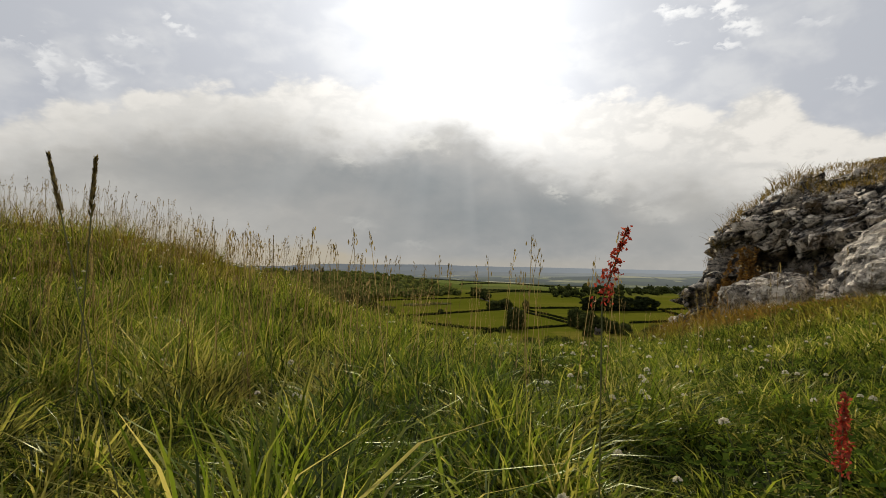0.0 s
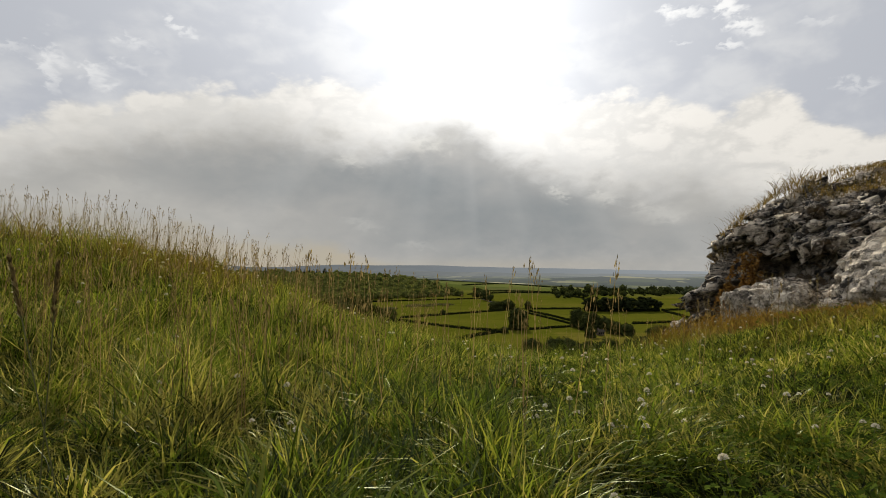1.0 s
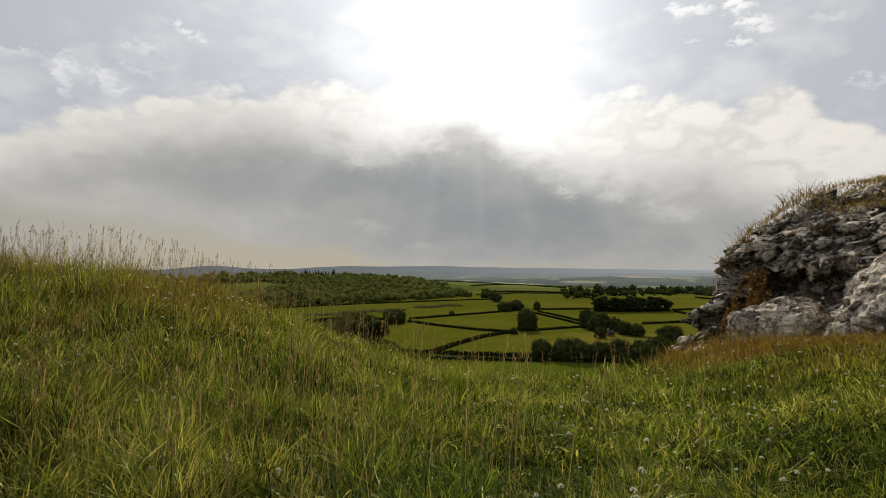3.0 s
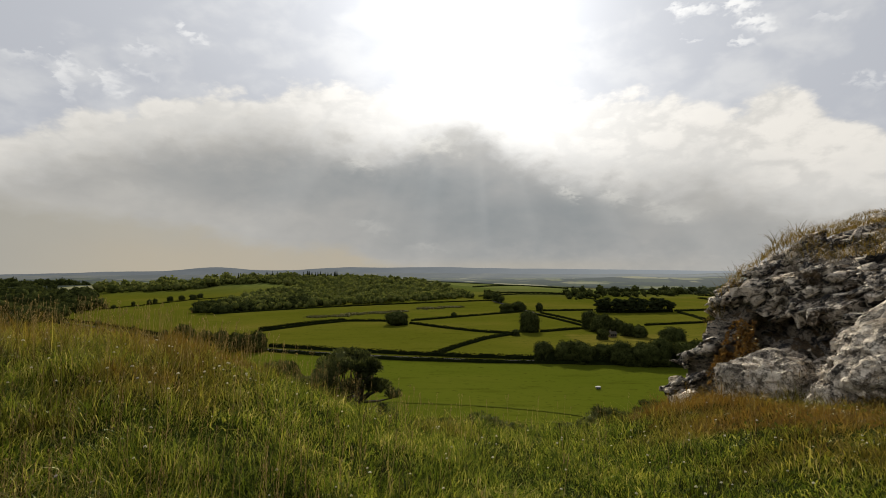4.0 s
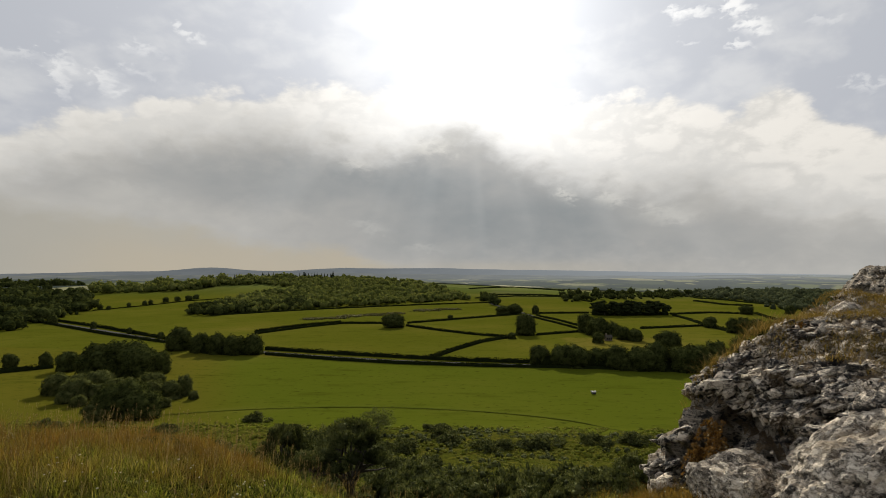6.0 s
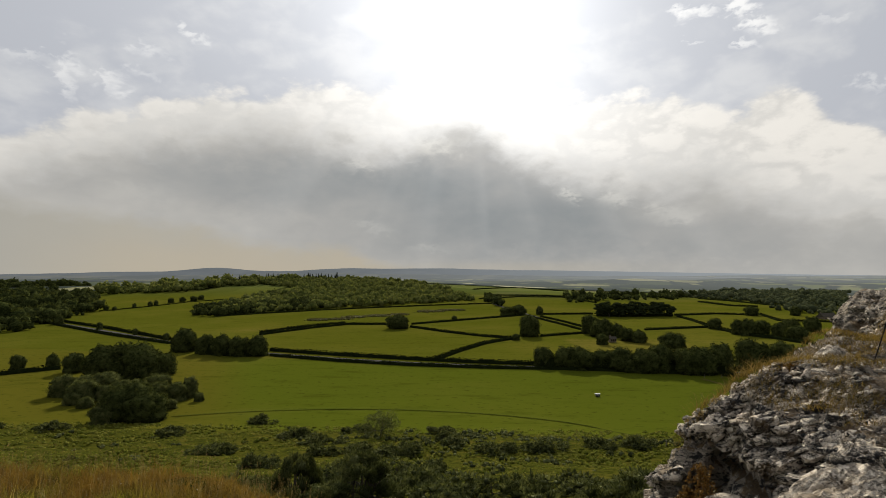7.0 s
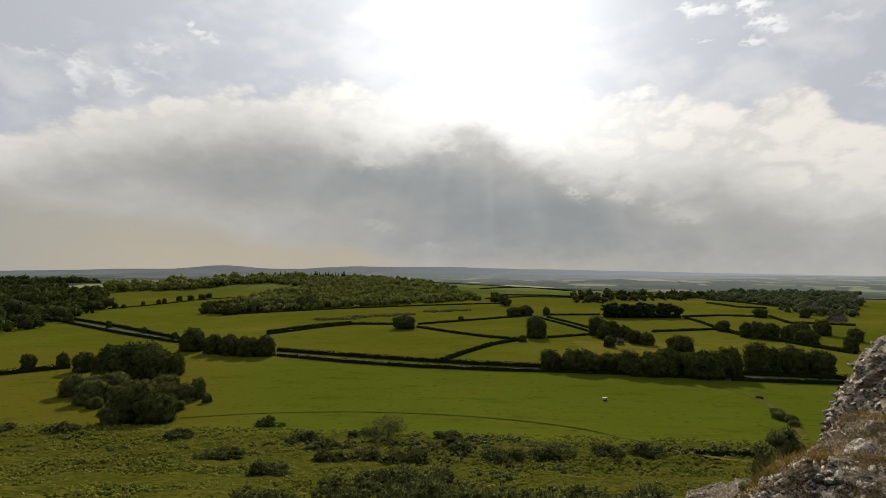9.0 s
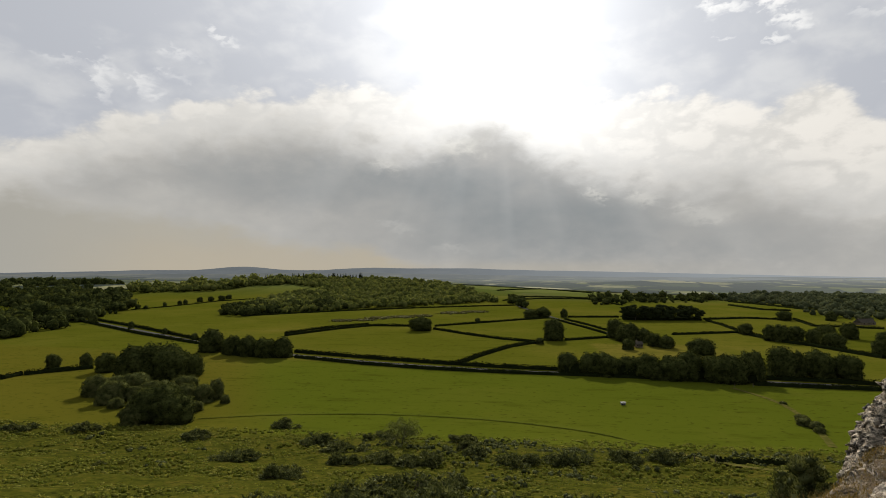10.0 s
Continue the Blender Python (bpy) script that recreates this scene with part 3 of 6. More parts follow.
def limb_mesh(name, paths, mat, sides=6):
    """Tapered limbs along paths of (x, y, z, radius)."""
    vs, fs = [], []
    for path in paths:
        p = np.array(path, float)
        base = sum(len(v) for v in vs)
        for i in range(len(p)):
            t = p[min(i + 1, len(p) - 1), :3] - p[max(i - 1, 0), :3]
            t /= np.linalg.norm(t) + 1e-9
            u = np.cross(t, (0.3, 0.9, 0.2))
            u /= np.linalg.norm(u) + 1e-9
            w = np.cross(t, u)
            a = np.linspace(0, 2 * np.pi, sides, endpoint=False)
            vs.append(p[i, :3] + p[i, 3] * (np.cos(a)[:, None] * u + np.sin(a)[:, None] * w))
        for i in range(len(p) - 1):
            for k in range(sides):
                q = (k + 1) % sides
                fs.append((base + i * sides + k, base + i * sides + q, base + (i + 1) * sides + q, base + (i + 1) * sides + k))
    return fast_mesh(name, np.concatenate(vs), fs, mat, True)


def limbs(rng, lob, h, radius, lean=0.06):
    """A trunk and a limb to each of some lobes."""
    fork = h * 0.32
    trunk = [(0, 0, -0.03 * h, radius * 1.35), (lean * h * 0.3, 0, fork * 0.5, radius), (lean * h, 0, fork, radius * 0.85), (lean * h * 1.2, 0.02 * h, h * 0.7, radius * 0.3)]
    out = [trunk]
    for x, y, z, r in lob[:: max(1, len(lob) // 7)]:
        mid = (x * 0.45, y * 0.45, (fork * 0.9 + z) / 2, radius * 0.4)
        out.append([(lean * h * 0.8, 0, fork * rng.uniform(0.7, 1.0), radius * 0.6), mid, (x, y, z, radius * 0.12)])
    return out


def smooth(a, b, v):
    k = np.clip((np.asarray(v, float) - a) / (b - a), 0, 1)
    return k * k * (3 - 2 * k)


def bump(x, y, cx, cy, sx, sy, h):
    return h * np.exp(-((x - cx) / sx) ** 2 - ((y - cy) / sy) ** 2)


FALL_Y = (7.0, 9.0, 14.0, 20.0, 40.0, 70.0, 105.0, 150.0, 190.0)
FALL_Z = (0.0, -0.6, -3.6, -6.6, -15.0, -24.5, -34.0, -41.0, -42.0)


HUMP_Y = (5.0, 5.9, 6.8, 7.8, 9.1, 10.5, 13.0)
HUMP_Z = (1.0, 1.05, 1.12, 1.0, 0.72, 0.4, 0.0)


def terrain(x, y):
    """Height of the ground: the hill's grassy brow, its scrubby slope, the valley and the low hills beyond."""
    x, y = np.asarray(x, float), np.asarray(y, float)
    brow = -0.016 * np.clip(y, 0, 8) ** 2 + smooth(0, 1, (0.9 - 0.75 * np.clip(y - 5.5, 0, 2.2) - x) / (4.5 - 0.75 * np.clip(y - 5.5, 0, 2.2) + 0.5 * np.clip(y - 6.0, 0, 4))) * smooth(-14, -8, x) * np.where(y < 5, 1.0 * np.exp(-((y - 5.0) / 2.6) ** 2), np.interp(y, HUMP_Y, HUMP_Z))
    brow = brow + 0.42 * smooth(1.6, 3.4, x) + 0.42 * np.clip(x - 4.0, 0, 4.5) * smooth(0, 5, y)
    edge = 0.85 * np.clip(x - 4.0, 0, 9)
    edge = edge * np.exp(-np.clip(y - 7.5 - edge, 0, None) / 25)
    v = y - edge
    z = brow * (1 - smooth(9, 30, v)) + np.interp(v, FALL_Y, FALL_Z)
    z = z - 42 * smooth(30, 260, -y) * (y < 0)
    side = smooth(40, 400, np.abs(x)) * (1 - smooth(0, 150, y))
    z = z * (1 - side) - 42 * side
    z = z + bump(x, y, -330, 1150, 420, 300, 26) + bump(x, y, -1000, 1000, 380, 350, 13)
    return z + bump(x, y, 500, 1900, 500, 350, 9) + bump(x, y, -100, 700, 200, 150, 2) - bump(x, y, 900, 1300, 400, 300, 8)


# ---- the ground, one sheet to the horizon ----
def build_ground():
    az = np.radians(np.concatenate([np.arange(-58, 58, 0.4), np.arange(58, 302, 5.0)]))
    rad = np.concatenate([[0.0], np.geomspace(0.3, 4950, 250)])
    r, a = np.meshgrid(rad, az, indexing="ij")
    x, y = r * np.sin(a) + 0.2, r * np.cos(a) - 1.0
    z = terrain(x, y)
    rough = np.array([noise.noise((p, q, 0.0)) for p, q in zip(x.ravel() * 0.9, y.ravel() * 0.9)]).reshape(x.shape)
    z = z + rough * 0.06 * smooth(1.5, 5, r) * (1 - smooth(8, 12, y))
    wide = np.array([noise.fractal((p, q, 3.0), 0.8, 2.0, 4) for p, q in zip(x.ravel() * 0.05, y.ravel() * 0.05)]).reshape(x.shape)
    z = z + wide * 0.9 * smooth(14, 40, y) * (1 - smooth(110, 160, y))
    n, k = len(rad), len(az)
    i, j = np.meshgrid(np.arange(n - 1), np.arange(k), indexing="ij")
    q = (j + 1) % k
    faces = np.stack([i * k + j, i * k + q, (i + 1) * k + q, (i + 1) * k + j], -1).reshape(-1, 4)
    ob = new("ground", fast_mesh("ground", np.stack([x, y, z], -1).reshape(-1, 3), faces, GROUND, True))
    tagged(ob, "grassy brow falling to a green patchwork valley of fields", "ground", kind="structure")


def ground_z(x, y):
    return float(terrain(x, y))


build_ground()


def ridge(name, y0, depth, low, crest, mat, label, seed, rough=1.0):
    """A long low hill far off, with an uneven skyline. crest: (x, z) along it."""
    n, k = 700, 9
    cx, cz = zip(*crest)
    xs = np.linspace(cx[0], cx[-1], n)
    top = np.interp(xs, cx, cz)
    for _ in range(12):
        top[1:-1] = (top[:-2] + 2 * top[1:-1] + top[2:]) / 4
    top = top + np.array([noise.fractal((v * 0.004, seed, 0.0), 0.9, 2.1, 6) for v in xs]) * 4 * rough
    top = top + np.array([noise.noise((v * 0.09, seed + 5, 0.0)) for v in xs]) * 1.3 * rough
    verts = []
    for i in range(k):
        s = i / (k - 1)
        f = math.sin(s * math.pi / 2)
        verts.append(np.stack([xs, np.full(n, y0 + depth * s), low + (top - low) * f], -1))
    i, j = np.meshgrid(np.arange(k - 1), np.arange(n - 1), indexing="ij")
    faces = np.stack([i * n + j, i * n + j + 1, (i + 1) * n + j + 1, (i + 1) * n + j], -1).reshape(-1, 4)
    tagged(new(name, fast_mesh(name, np.concatenate(verts), faces, mat, True)), label, "hills", kind="structure")


def distance_material():
    """Farmland a kilometre off and more, with pale haze painted on as emission."""
    mat, g = material("distance")
    pos = g.node("ShaderNodeNewGeometry").outputs["Position"]
    sep = g.node("ShaderNodeSeparateXYZ")
    g.put(sep.inputs[0], pos)
    x, y, z = sep.outputs
    vor = g.node("ShaderNodeTexVoronoi")
    warp = g.noise(pos, 0.003, 3.0)
    g.put(vor.inputs["Vector"], g.vec(g.m("ADD", x, g.m("MULTIPLY", warp, 300.0)), g.m("MULTIPLY", y, 0.75), 0.0))
    vor.inputs["Scale"].default_value = 0.0085
    hue = g.node("ShaderNodeSeparateColor")
    g.put(hue.inputs[0], vor.outputs["Color"])
    col = g.ramp(hue.outputs[0], [(0.0, (0.020, 0.030, 0.012)), (0.35, (0.035, 0.048, 0.016)), (0.5, (0.10, 0.115, 0.03)), (0.72, (0.15, 0.16, 0.05)), (0.88, (0.22, 0.21, 0.10)), (1.0, (0.34, 0.32, 0.18))])
    edge = g.node("ShaderNodeTexVoronoi")
    edge.feature = "DISTANCE_TO_EDGE"
    edge.inputs["Scale"].default_value = 0.0085
    g.put(edge.inputs["Vector"], vor.inputs["Vector"].links[0].from_socket)
    col = g.mix(g.span(edge.outputs["Distance"], 0.03, 0.07, 1.0, 0.0), col, (0.015, 0.022, 0.012))
    woods = g.span(g.noise(g.vec(x, g.m("MULTIPLY", y, 0.6), 0.0), 0.0052, 7.0, 0.66), 0.50, 0.55)
    col = g.mix(woods, col, (0.018, 0.026, 0.014))
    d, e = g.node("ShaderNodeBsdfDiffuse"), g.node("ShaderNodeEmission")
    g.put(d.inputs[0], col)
    # haze glow painted brighter eastwards; its share grows with distance
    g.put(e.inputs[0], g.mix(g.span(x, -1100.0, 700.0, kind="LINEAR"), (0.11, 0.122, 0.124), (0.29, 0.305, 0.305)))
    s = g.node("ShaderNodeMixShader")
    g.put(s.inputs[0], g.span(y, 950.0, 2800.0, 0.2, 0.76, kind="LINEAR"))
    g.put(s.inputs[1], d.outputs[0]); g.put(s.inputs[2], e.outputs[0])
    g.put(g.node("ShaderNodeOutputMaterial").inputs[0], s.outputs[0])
    return mat


def far_sheet():
    """The far plain, a thin sheet over the ground beyond the last hedges."""
    az = np.radians(np.linspace(-56, 56, 280))
    rad = np.geomspace(1120, 4800, 60)
    r, a = np.meshgrid(rad, az, indexing="ij")
    x, y = r * np.sin(a), r * np.cos(a)
    lift = np.array([noise.fractal((p * 0.0016, q * 0.0024, 2.0), 0.9, 2.0, 4) for p, q in zip(x.ravel(), y.ravel())]).reshape(x.shape)
    z = terrain(x, y) + 1.5 + np.clip(lift * 11 * smooth(1120, 1700, r), -1.2, None)
    n, k = x.shape
    i, j = np.meshgrid(np.arange(n - 1), np.arange(k - 1), indexing="ij")
    faces = np.stack([i * k + j, i * k + j + 1, (i + 1) * k + j + 1, (i + 1) * k + j], -1).reshape(-1, 4)
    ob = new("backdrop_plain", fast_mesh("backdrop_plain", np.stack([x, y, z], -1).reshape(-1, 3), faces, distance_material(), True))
    tagged(ob, "hazy far farmland with pale fields and woods", "farmland", kind="structure")


far_sheet()
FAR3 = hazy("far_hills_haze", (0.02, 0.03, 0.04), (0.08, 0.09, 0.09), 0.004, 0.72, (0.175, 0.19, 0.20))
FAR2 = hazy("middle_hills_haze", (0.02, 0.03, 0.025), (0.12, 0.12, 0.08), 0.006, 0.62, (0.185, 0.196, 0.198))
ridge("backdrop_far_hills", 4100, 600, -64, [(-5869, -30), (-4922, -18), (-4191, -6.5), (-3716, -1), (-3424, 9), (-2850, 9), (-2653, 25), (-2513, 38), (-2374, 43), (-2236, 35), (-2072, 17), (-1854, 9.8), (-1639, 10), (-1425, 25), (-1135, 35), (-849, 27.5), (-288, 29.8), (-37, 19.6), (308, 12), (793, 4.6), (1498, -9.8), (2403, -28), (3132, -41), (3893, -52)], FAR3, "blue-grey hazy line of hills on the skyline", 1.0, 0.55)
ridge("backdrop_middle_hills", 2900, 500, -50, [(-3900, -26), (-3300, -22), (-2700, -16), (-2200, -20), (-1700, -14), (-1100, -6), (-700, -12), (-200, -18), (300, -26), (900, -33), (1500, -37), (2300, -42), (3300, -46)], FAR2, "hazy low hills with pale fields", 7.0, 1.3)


# ---- trees, hedges, woods ----
ICO3 = ico(3)


def full_crown(rng, w, h, low, count, size, seed):
    """A closed crown: one swelling mass under a ruffled skin of leaf clumps."""
    off = Vector((seed * 1.7, seed * 0.6, 0))

    def swell(d):
        out = np.empty(len(d))
        for i, q in enumerate(d):
            v = Vector(q)
            out[i] = 0.88 + 0.26 * noise.noise(v * 1.4 + off) + 0.20 * noise.noise(v * 3.0 + off) + 0.12 * noise.noise(v * 7.0 + off)
        return out

    def place(d, r):
        p = d * (w * 0.5, w * 0.5, (h - low) * 0.56)
        down = d[:, 2] < 0
        p[down, :2] *= (0.95 / np.sqrt(np.maximum(0.2, 1.001 - d[down, 2] ** 2)))[:, None]
        p = p * r[:, None] + (0, 0, low + (h - low) * 0.42)
        p[:, 2] = np.maximum(p[:, 2], low * 0.4)
        return p

    cv, cf = ICO3
    v1 = place(cv, swell(cv) * 0.95)
    d = rng.normal(size=(count, 3))
    d /= np.linalg.norm(d, axis=1)[:, None]
    v2, f2 = skin_leaves(place(d, swell(d) * rng.uniform(0.93, 1.05, count)), d, size * rng.uniform(0.5, 1.5, count), rng, 0.8)
    return np.concatenate([v1, v2]), np.concatenate([cf, f2 + len(v1)])


def tree_kind(name, label, category, w, h, low, leaf, count, size, n_lobes, seed, trunk=0.035, squash=0.8, spread=0.75, open_crown=False):
    """A tree of unit size scale, kept as the pattern of its kind."""
    rng = np.random.default_rng(seed)
    ob = thing(name, Matrix(), label, category)
    lob = lobes(rng, n_lobes, w, h, low, spread)
    under("trunk", limb_mesh("trunk", limbs(rng, lob, h, trunk * h), BARK), ob)
    if open_crown:
        v, f = quads(crown_cloud(rng, lob, count, 0.45, squash), size * rng.uniform(0.6, 1.3, count), rng)
    elif squash < 0.6:
        v, f = solid_crown(rng, lob, count, size, squash, low * 0.5, 0.9, 0.7, ICO1)
    else:
        v, f = full_crown(rng, w, h, low, count, size, seed)
    under("crown", fast_mesh("crown", v, f, leaf), ob)
    return ob


def set_trees(kinds, rows, w, h, group="", label=""):
    """Copies of the kinds at rows of (x, y, height, width)."""
    for i, (x, y, hh, ww) in enumerate(rows):
        src = kinds[i % len(kinds)]
        m = pose(x, y, ground_z(x, y) - 0.1, 0, 0, (i * 137) % 360) @ Matrix.Diagonal((ww / w, ww / w, hh / h, 1))
        tagged(copy_thing(src, m), label, group=group)


def drop_pattern(ob):
    for o in (*ob.children_recursive, ob):
        bpy.data.objects.remove(o)


ROUND = [tree_kind("tree", "dark broad-crowned field tree in full leaf", "tree", 10, 10, 0.2, LEAF, 3400, 0.24, 20, 20 + k, 0.035, 0.9) for k in range(4)]
BUSHY = [tree_kind("bush", "dark rounded hawthorn bush beside a hedge", "bush", 10, 7, 0.3, LEAF, 2600, 0.22, 20, 40 + k, 0.03, 0.9) for k in range(3)]
PINE = [tree_kind("pine_tree", "dark pine with a bare trunk and flat crown", "tree", 10, 12, 1.4, PINELEAF, 2200, 0.3, 34, 60 + k, 0.02, 0.5, 0.9) for k in range(2)]
SCRUBBY = [tree_kind("bush", "grey-green thorny scrub bush", "bush", 10, 7, 0.3, SCRUB, 2600, 0.24, 20, 50 + k, 0.03, 0.9) for k in range(3)]
THIN = tree_kind("thorn_tree", "sparse grey-green thorn tree on the slope", "tree", 9, 7, 1.5, GORSE, 3600, 0.16, 40, 77, 0.025, 0.9, 0.95, True)

set_trees(ROUND, [(36.5, 373.0, 15.4, 16.2)], 10, 10, '', 'broad dark round-crowned tree standing beside a hedge')
set_trees(ROUND, [(-168.7, 296.2, 13.3, 17.0), (-151.5, 287.7, 11.3, 12.0), (-139.8, 283.1, 11.6, 12.3), (-128.7, 280.5, 11.4, 12.7), (-119.4, 281.7, 11.3, 12.6)], 10, 10, 'trees along the lane', 'dark broad-leaved tree leaning over the lane')
set_trees(ROUND, [(-162.6, 220.4, 14.3, 16.5), (-154.2, 221.3, 15.8, 19.6), (-144.9, 220.0, 15.4, 19.3), (-140.0, 226.7, 11.1, 12.9), (-108.5, 154.3, 10.4, 13.5), (-100.4, 154.3, 9.8, 12.6), (-104.5, 156.5, 11.6, 12.0)], 10, 10, 'copse in the field', 'dark dense tree of a field copse')
set_trees(SCRUBBY, [(-152.6, 186.8, 8.7, 9.9), (-137.9, 177.1, 8.5, 9.6), (-144.5, 197.8, 7.2, 11.4), (-109.9, 149.8, 6.4, 8.4), (-112.0, 180.5, 7.3, 8.8), (-106.0, 181.2, 6.9, 7.1), (-104.6, 187.1, 8.2, 6.0), (-97.5, 180.5, 3.5, 3.5), (-149.7, 195.1, 6.4, 9.2), (-126.0, 188.3, 6.6, 10.5), (-123.2, 198.3, 6.8, 9.6), (-123.5, 173.6, 5.5, 8.0), (-101.3, 168.2, 4.0, 5.5), (-138.3, 173.4, 4.9, 7.1), (-146.5, 184.5, 5.2, 6.5), (-133.0, 181.0, 6.0, 7.0), (-127.5, 179.5, 5.4, 6.0), (-118.0, 177.0, 6.2, 7.5), (-115.5, 187.0, 6.0, 7.0), (-120.5, 165.5, 4.6, 6.5), (-111.5, 167.5, 5.4, 7.5), (-130.5, 169.0, 4.0, 5.5), (-134.0, 192.0, 5.6, 7.0)], 10, 7, 'scrub round the copse', 'dark green scrub bush beside the copse')
set_trees(ROUND, [(31.9, 256.9, 9.3, 11.4), (42.4, 252.6, 10.6, 12.9), (48.2, 250.9, 10.2, 15.0), (59.4, 251.8, 9.5, 11.9), (65.4, 247.8, 10.8, 12.9), (76.1, 245.0, 11.0, 15.0), (82.7, 246.2, 12.9, 13.6), (94.1, 242.3, 12.4, 14.8), (99.6, 242.1, 11.8, 16.0), (109.4, 245.5, 13.8, 11.8)], 10, 10, 'row of trees by the lane', 'dark leafy tree in a close row by the lane')
set_trees(ROUND, [(82.0, 391.0, 13.8, 14.6), (86.5, 373.4, 13.2, 16.5), (95.7, 368.7, 9.9, 10.7), (97.2, 350.2, 9.4, 9.4), (113.8, 318.0, 9.5, 16.8)], 10, 10, 'trees round the farmhouse', 'dark leafy tree sheltering the farmhouse')
set_trees(ROUND, [(126.5, 255.0, 14.2, 14.1), (132.3, 255.7, 12.5, 10.1), (143.0, 256.9, 12.7, 14.0), (154.1, 255.7, 11.6, 12.9), (184.4, 388.5, 11.0, 9.6), (189.1, 383.2, 12.5, 10.9), (206.4, 376.9, 10.2, 10.3), (225.2, 396.6, 11.6, 12.4), (206.9, 356.3, 9.8, 15.1), (245.8, 405.3, 12.2, 12.1), (214.9, 328.3, 9.3, 8.7), (275.0, 551.0, 10.1, 14.7), (317.1, 550.9, 9.3, 10.1)], 10, 10, 'field trees', 'dark rounded oak on a field boundary')
set_trees(BUSHY, [(-63.2, 418.9, 11.9, 19.2), (63.7, 548.9, 9.5, 7.7), (30.2, 537.6, 9.8, 16.2), (42.4, 551.6, 10.7, 17.8), (14.2, 736.8, 9.5, 12.6), (-184.0, 231.1, 9.6, 10.3), (-202.5, 240.6, 7.5, 6.1), (-212.5, 232.0, 8.2, 6.8), (25.4, 351.8, 4.6, 6.1), (-21.3, 486.8, 4.7, 5.2), (68.5, 243.1, 6.6, 7.2), (77.3, 333.2, 7.4, 8.1), (102.8, 343.4, 8.5, 10.8), (184.5, 424.4, 9.0, 11.0), (204.0, 393.9, 10.5, 11.5), (245.7, 371.1, 9.6, 9.6), (-364.1, 439.1, 8.6, 8.6), (-299.2, 401.5, 6.5, 4.9), (-248.3, 369.7, 5.3, 3.8), (-208.4, 342.5, 5.2, 4.3)], 10, 7, 'hedgerow bushes', 'dark rounded hawthorn bush in a hedgerow')
set_trees(BUSHY, [(-432.3, 590.3, 6.5, 6.5), (-422.4, 590.9, 5.0, 6.0), (-425.2, 630.7, 6.0, 5.0), (-421.2, 656.3, 6.5, 6.5), (-419.1, 665.1, 7.0, 6.0), (-420.1, 701.1, 7.5, 9.0), (-414.9, 720.2, 7.0, 9.0), (-404.0, 730.2, 7.5, 11.0), (-403.7, 749.9, 7.5, 9.0)], 10, 7, 'bushes of the upper hedge', 'small dark thorn bush in a gappy hedge')
set_trees(SCRUBBY, [(95.5, 181.2, 2.2, 4.5), (93.3, 175.2, 2.6, 5.0), (94.6, 171.4, 2.4, 4.2), (92.9, 166.9, 2.0, 3.4), (101.2, 203.7, 1.2, 2.6)], 10, 7, 'bushes by the farm track', 'low dark bramble bush beside the farm track')
set_trees(PINE, [(121.7, 534.6, 16.5, 13.0), (129.6, 530.1, 17.0, 14.1), (139.5, 531.5, 17.1, 14.2), (150.0, 533.1, 17.3, 15.5), (161.0, 534.7, 17.4, 14.4), (172.0, 536.4, 16.9, 15.7), (181.9, 537.8, 16.5, 13.4), (190.7, 539.0, 13.5, 11.1)], 10, 12, 'pine clump', 'dark pine with a bare trunk and flat crown')
set_trees([THIN], [(-24.4, 133.6, 6.7, 9.8)], 9, 7, '', "sparse grey-green thorn tree at the slope's foot")
for pattern in (*ROUND, *BUSHY, *SCRUBBY, *PINE, THIN):
    drop_pattern(pattern)


